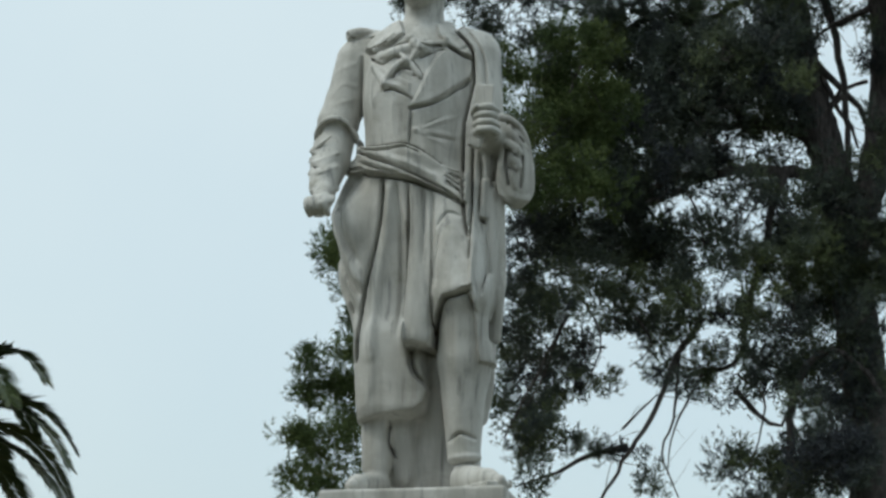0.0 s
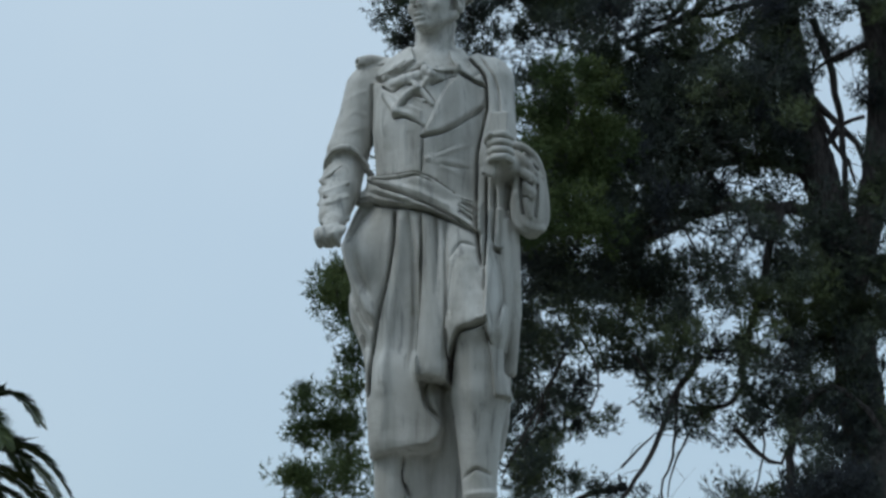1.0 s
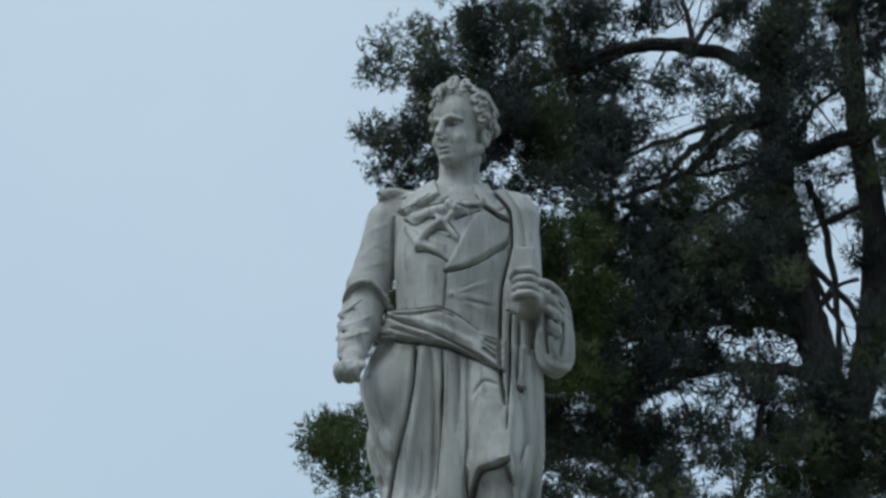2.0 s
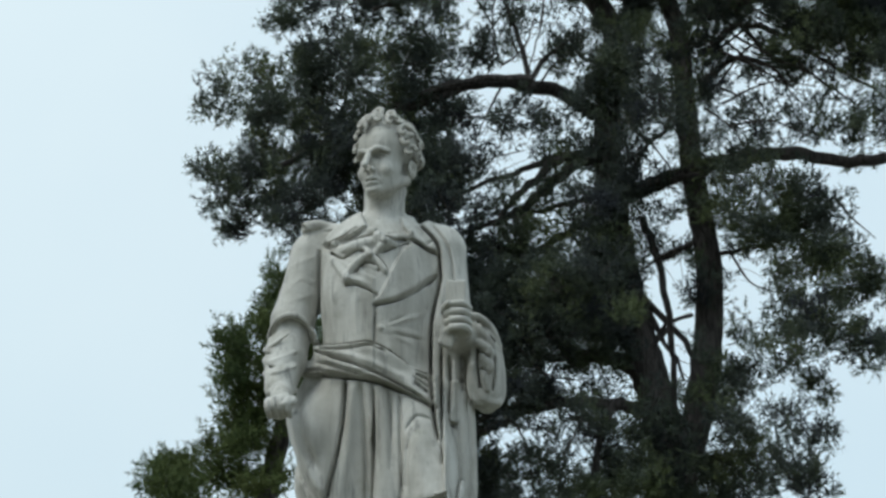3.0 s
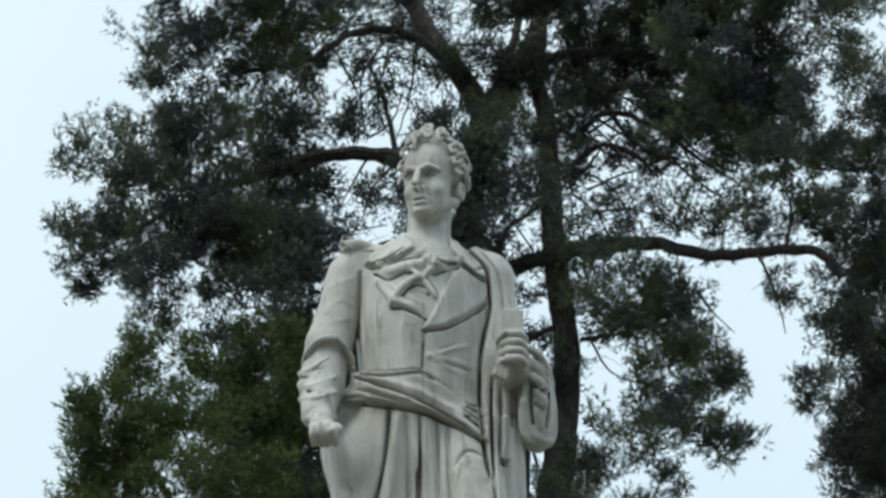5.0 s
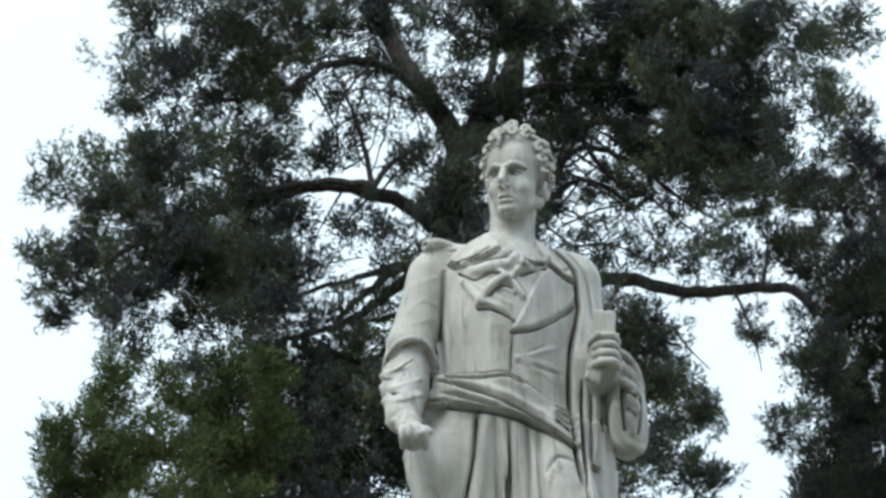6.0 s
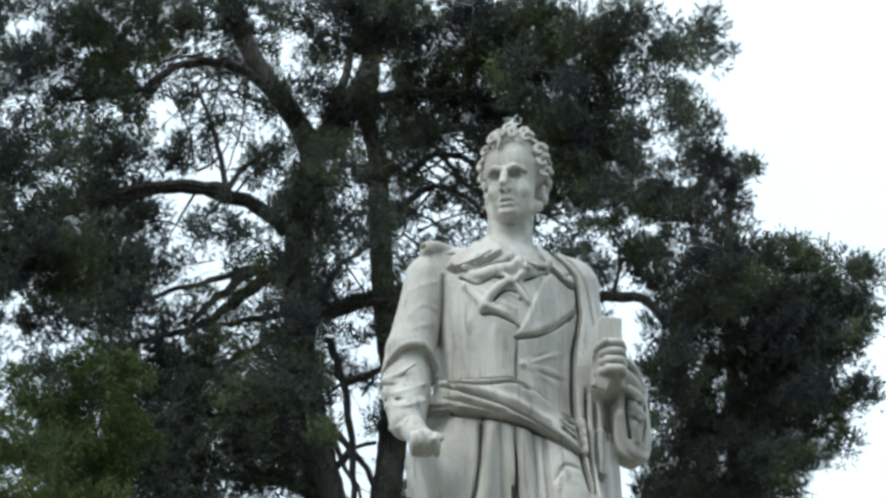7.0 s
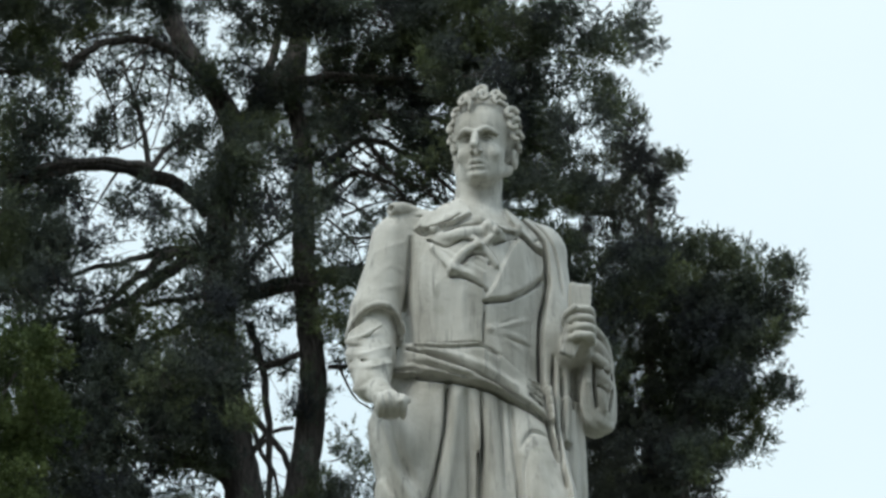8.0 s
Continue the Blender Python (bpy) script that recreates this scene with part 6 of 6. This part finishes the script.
spray(low_pine, -3.34, 19.70, 9.70, 0.43, 0.36, 1.00)
spray(low_pine, -3.66, 19.50, 9.49, 0.21, 0.36, 1.00)
spray(low_pine, -1.71, 20.00, 11.34, 0.44, 0.29, 1.00)
spray(low_pine, -1.23, 19.00, 11.14, 0.36, 0.28, 1.00)
spray(low_pine, -1.55, 20.40, 10.62, 0.59, 0.59, 1.00)
spray(low_pine, -2.20, 18.70, 9.21, 0.76, 0.41, 1.00)
spray(low_pine, -1.09, 19.70, 10.40, 0.43, 0.58, 1.00)
spray(low_pine, -1.34, 19.50, 9.37, 0.57, 0.35, 1.00)
spray(low_pine, -2.96, 20.00, 10.02, 0.51, 0.44, 1.00)
spray(low_pine, -3.62, 19.00, 9.78, 0.18, 0.21, 1.00)
spray(low_pine, -2.01, 20.40, 11.08, 0.52, 0.30, 1.00)
spray(low_pine, -4.23, 19.50, 8.60, 0.29, 0.28, 1.00)
spray(low_pine, -3.89, 20.00, 8.94, 0.30, 0.31, 1.00)
spray(low_pine, -3.50, 19.00, 8.89, 0.18, 0.21, 1.00)
spray(low_pine, -3.64, 20.40, 8.57, 0.30, 0.37, 1.00)
spray(low_pine, -3.86, 18.70, 7.96, 0.42, 0.28, 1.00)
spray(low_pine, -4.53, 19.70, 8.77, 0.16, 0.16, 1.00)
spray(low_pine, -3.44, 19.50, 9.17, 0.15, 0.18, 1.00)
spray(low_pine, -4.73, 20.00, 8.58, 0.11, 0.11, 1.00)
spray(low_pine, -4.30, 19.70, 8.56, 0.33, 0.23, 1.00)
spray(low_pine, -3.92, 20.20, 8.90, 0.34, 0.30, 1.00)
spray(low_pine, -3.52, 19.20, 9.52, 0.23, 0.33, 1.00)
spray(low_pine, -3.78, 20.60, 10.48, 0.21, 0.27, 1.00)
spray(low_pine, -3.62, 18.90, 10.19, 0.11, 0.11, 1.00)
spray(low_pine, -3.34, 19.90, 10.72, 0.19, 0.21, 1.00)
spray(low_pine, -3.15, 19.70, 10.11, 0.26, 0.44, 1.00)
spray(low_pine, -3.59, 20.20, 9.27, 0.34, 0.37, 1.00)
spray(low_pine, -3.06, 19.20, 11.03, 0.09, 0.29, 1.00)
spray(low_pine, -3.19, 20.60, 9.60, 0.30, 0.45, 1.00)
spray(low_pine, -3.10, 18.90, 8.33, 0.42, 0.28, 1.00)
spray(low_pine, -4.57, 19.90, 8.77, 0.15, 0.15, 1.00)
spray(low_pine, -4.92, 19.50, 7.05, 0.24, 0.24, 1.00)
spray(low_pine, -4.72, 20.00, 6.83, 0.34, 0.34, 1.00)
spray(low_pine, -4.29, 19.00, 7.15, 0.18, 0.14, 1.00)
spray(low_pine, -5.16, 20.40, 6.76, 0.23, 0.23, 1.00)
spray(low_pine, -4.95, 18.70, 5.96, 0.19, 0.20, 1.00)
spray(low_pine, -4.89, 19.70, 5.96, 0.33, 0.33, 1.00)
spray(low_pine, -4.47, 19.50, 5.99, 0.37, 0.44, 1.00)
spray(low_pine, -4.50, 20.00, 6.67, 0.30, 0.37, 1.00)
spray(low_pine, -4.95, 19.00, 5.43, 0.25, 0.25, 1.00)
spray(low_pine, -4.81, 20.40, 5.46, 0.45, 0.30, 1.00)
spray(low_pine, -4.37, 18.70, 8.23, 0.13, 0.20, 0.80)
spray(low_pine, -4.35, 19.70, 8.27, 0.22, 0.30, 1.00)
spray(low_pine, -4.24, 19.50, 7.62, 0.18, 0.22, 0.80)
finish(low_pine, "dense fresh green needle foliage")

far_pine = Tree("rounded pine with tufted crown", 13, 0.070, 0.0150, 62)
limb(far_pine, 0.22, 0.06, (8.13, 24.60, 5.54), (8.48, 24.60, 10.13), (8.70, 24.60, 11.90), (9.12, 24.60, 13.77), (9.38, 24.60, 14.73))
limb(far_pine, 0.05, 0.02, (8.71, 24.30, 11.99), (9.36, 24.30, 12.37), (9.95, 24.30, 12.85))
limb(far_pine, 0.05, 0.02, (9.29, 24.30, 13.66), (9.80, 24.30, 14.25), (10.33, 24.30, 14.94))
deep(far_pine, 8.60, 23.50, 14.81, 0.70, 0.44, 1.00)
deep(far_pine, 8.88, 24.00, 15.32, 0.36, 0.22, 1.00)
deep(far_pine, 9.23, 23.00, 14.63, 0.39, 0.35, 1.00)
deep(far_pine, 10.30, 24.40, 15.27, 0.36, 0.32, 1.00)
deep(far_pine, 9.80, 22.70, 14.17, 0.21, 0.34, 1.00)
deep(far_pine, 9.70, 23.70, 14.29, 0.57, 0.44, 1.00)
deep(far_pine, 8.99, 23.50, 14.08, 0.61, 0.52, 1.00)
deep(far_pine, 10.25, 24.00, 14.24, 0.22, 0.27, 1.00)
deep(far_pine, 9.21, 23.00, 13.35, 0.55, 0.38, 1.00)
deep(far_pine, 8.96, 24.40, 13.68, 0.62, 0.53, 1.00)
deep(far_pine, 9.54, 22.70, 13.25, 0.21, 0.21, 1.00)
deep(far_pine, 9.74, 23.70, 12.72, 0.30, 0.24, 1.00)
deep(far_pine, 9.90, 23.50, 12.84, 0.10, 0.10, 1.00)
deep(far_pine, 9.46, 24.00, 12.46, 0.39, 0.30, 1.00)
deep(far_pine, 8.90, 23.00, 11.75, 0.25, 0.23, 1.00)
deep(far_pine, 8.98, 24.40, 12.85, 0.53, 0.53, 1.00)
deep(far_pine, 7.70, 22.70, 14.16, 0.59, 0.51, 1.00)
deep(far_pine, 7.77, 23.70, 15.04, 0.44, 0.35, 1.00)
deep(far_pine, 8.87, 23.50, 13.71, 0.52, 0.52, 1.00)
deep(far_pine, 8.70, 24.00, 14.27, 0.53, 0.53, 1.00)
deep(far_pine, 8.89, 23.00, 12.71, 0.42, 0.42, 1.00)
deep(far_pine, 9.13, 24.40, 12.40, 0.35, 0.44, 1.00)
deep(far_pine, 8.27, 22.70, 11.46, 0.33, 0.49, 1.00)
deep(far_pine, 9.43, 23.70, 14.37, 0.44, 0.44, 1.00)
finish(far_pine)

cypress = Tree("tall dark cypress with close upright foliage", 14, 0.066, 0.0150, 60, leaf=SCALES, name="cypress_tree")
limb(cypress, 0.25, 0.05, (8.25, 26.00, 6.21), (8.45, 26.00, 9.61), (8.59, 26.00, 12.35), (8.77, 26.00, 16.28), (8.89, 26.00, 17.32))
deep(cypress, 8.59, 25.00, 17.04, 0.28, 0.23, 1.00)
deep(cypress, 9.02, 25.50, 17.43, 0.11, 0.09, 1.00)
deep(cypress, 8.44, 24.50, 16.20, 0.29, 0.45, 1.00)
deep(cypress, 8.65, 25.90, 17.05, 0.28, 0.38, 1.00)
deep(cypress, 8.24, 24.20, 15.28, 0.40, 0.53, 1.00)
deep(cypress, 8.40, 25.20, 14.83, 0.64, 0.64, 1.00)
deep(cypress, 8.41, 25.00, 13.79, 0.85, 0.63, 1.00)
deep(cypress, 8.32, 25.50, 13.12, 0.90, 0.63, 1.00)
deep(cypress, 8.22, 24.50, 11.86, 0.91, 0.69, 1.00)
deep(cypress, 7.84, 25.90, 12.67, 0.45, 0.63, 1.00)
deep(cypress, 7.16, 24.20, 13.17, 0.30, 0.52, 1.00)
deep(cypress, 7.76, 25.20, 14.32, 0.45, 0.54, 1.00)
deep(cypress, 7.88, 25.00, 11.38, 0.96, 0.52, 1.00)
deep(cypress, 9.17, 25.50, 12.11, 0.36, 0.63, 1.00)
deep(cypress, 8.83, 24.50, 12.79, 0.35, 0.62, 1.00)
deep(cypress, 7.38, 25.90, 11.81, 0.36, 0.36, 1.00)
deep(cypress, 7.93, 24.20, 16.73, 0.36, 0.45, 0.90)
deep(cypress, 7.86, 25.20, 17.40, 0.42, 0.42, 0.90)
deep(cypress, 8.17, 25.00, 17.89, 0.19, 0.21, 0.80)
deep(cypress, 7.70, 25.50, 16.71, 0.47, 0.47, 0.90)
deep(cypress, 7.09, 24.50, 15.26, 0.44, 0.44, 0.80)
finish(cypress, "close dark green scale foliage")


# ---- palm ----
def build_palm(x, y, top):
    thing = tagged(new("palm_tree"), "feather palm with arching grey-green fronds", "palm")
    rng = np.random.default_rng(5)
    line = smooth_line([(x - 0.3, y, -0.1), (x - 0.15, y, top * 0.5), (x, y, top)], 0.12)
    v, f = tube(line, np.linspace(0.30, 0.22, len(line)) * (1 + 0.07 * (np.arange(len(line)) % 2)), 14, 0.03, rng)
    mesh_object("trunk", v, f, PALM_BARK, thing, smooth=True)

    def frond(az, rise, reach, droop):
        n = 26
        t = np.linspace(0, 1, n)
        h = reach * (t - 0.12 * t ** 3)
        mid = np.stack([x + np.cos(az) * h, y + np.sin(az) * h, top + rise * np.sin(t * 1.9) - droop * t ** 2.6], 1)
        verts, faces = tube(mid, np.linspace(0.03, 0.006, n), 5)
        mesh_object("frond_rib", verts, faces, FROND, thing, smooth=True)
        d = np.gradient(mid, axis=0)
        d /= np.linalg.norm(d, axis=1, keepdims=True)
        side = np.cross(d, (0, 0, 1.0))
        side /= np.linalg.norm(side, axis=1, keepdims=True)
        up = np.cross(side, d)
        vs = []
        for i in np.linspace(2, n - 1.01, 200):
            k, u = int(i), i - int(i)
            c, dd, ss, uu = (a[k] * (1 - u) + a[min(k + 1, n - 1)] * u for a in (mid, d, side, up))
            long = 0.48 * math.sin(0.35 + 2.5 * i / n) * rng.uniform(0.85, 1.1)
            for s in (-1, 1):
                way = dd * 0.75 + ss * s * 0.85 + uu * 0.15 + rng.normal(0, 0.06, 3)
                way /= np.linalg.norm(way)
                wide = np.cross(way, uu) * 0.024
                bend = np.array((0, 0, -0.12 * long))
                vs += [c, c + way * long * 0.45 + wide + bend * 0.2, c + way * long + bend, c + way * long * 0.45 - wide + bend * 0.2]
        vs = np.array(vs)
        mesh_object("frond", vs, np.arange(len(vs)).reshape(-1, 4), FROND, thing)

    for i in range(26):
        az = i * 2.399 + rng.uniform(-0.2, 0.2)
        level = i / 26
        frond(az, 1.4 - 1.3 * level + rng.uniform(-0.1, 0.1), 2.7 + rng.uniform(-0.2, 0.3), 0.7 + 1.0 * level)
    rest_at(thing, Vector((x - 0.3, y, -0.1)))


build_palm(-11.0, 20.6, 6.35)


# ---- unseen trees, added on the near side to block low sky light ----
def build_unseen_tree_belt():
    rng = np.random.default_rng(21)
    pos = []
    wood_v, wood_f, count = [], [], 0
    # half ring behind the camera, tall enough to darken the statue's undersides
    for a in np.radians(np.linspace(186, 354, 30)):
        r = rng.uniform(23, 27)
        x, y, tall = r * np.cos(a), r * np.sin(a), rng.uniform(8.5, 11.5)
        line = smooth_line([(x, y, -0.2), (x + rng.normal(0, 0.2), y, tall * 0.4), (x + rng.normal(0, 0.4), y, tall * 0.85)], 0.8)
        v, f = tube(line, np.linspace(0.26, 0.07, len(line)), 7)
        wood_v.append(v)
        wood_f.append(f + count)
        count += len(v)
        for _ in range(16):
            q = rng.normal(0, 1, 3)
            q /= np.linalg.norm(q)
            mid = np.array((x, y, tall * 0.56)) + q * (1.9, 1.9, tall * 0.36)
            n = 60
            pos.append(mid + rng.normal(0, 0.55, (n, 3)))
    p = np.concatenate(pos)
    p[:, 2] = np.maximum(p[:, 2], 0.3)
    u, w = rng.normal(0, 1, p.shape), rng.normal(0, 1, p.shape)
    u *= 0.28 / np.linalg.norm(u, axis=1, keepdims=True)
    w *= 0.20 / np.linalg.norm(w, axis=1, keepdims=True)
    leaf = np.stack([p - u, p + w, p + u, p - w], 1).reshape(-1, 3)
    wood = np.concatenate(wood_v)
    faces = np.concatenate([np.arange(len(leaf)).reshape(-1, 4), np.concatenate(wood_f) + len(leaf)])
    ob = mesh_object("unseen_tree_belt", np.concatenate([leaf, wood]), faces, GREEN_NEEDLES)
    ob.data.materials.append(BARK)
    bark = np.zeros(len(faces), np.int32)
    bark[len(leaf) // 4:] = 1
    ob.data.polygons.foreach_set("material_index", bark)
    tagged(ob, "unseen belt of leafy green trees, added to block low sky light", "trees", kind="stuff")


build_unseen_tree_belt()
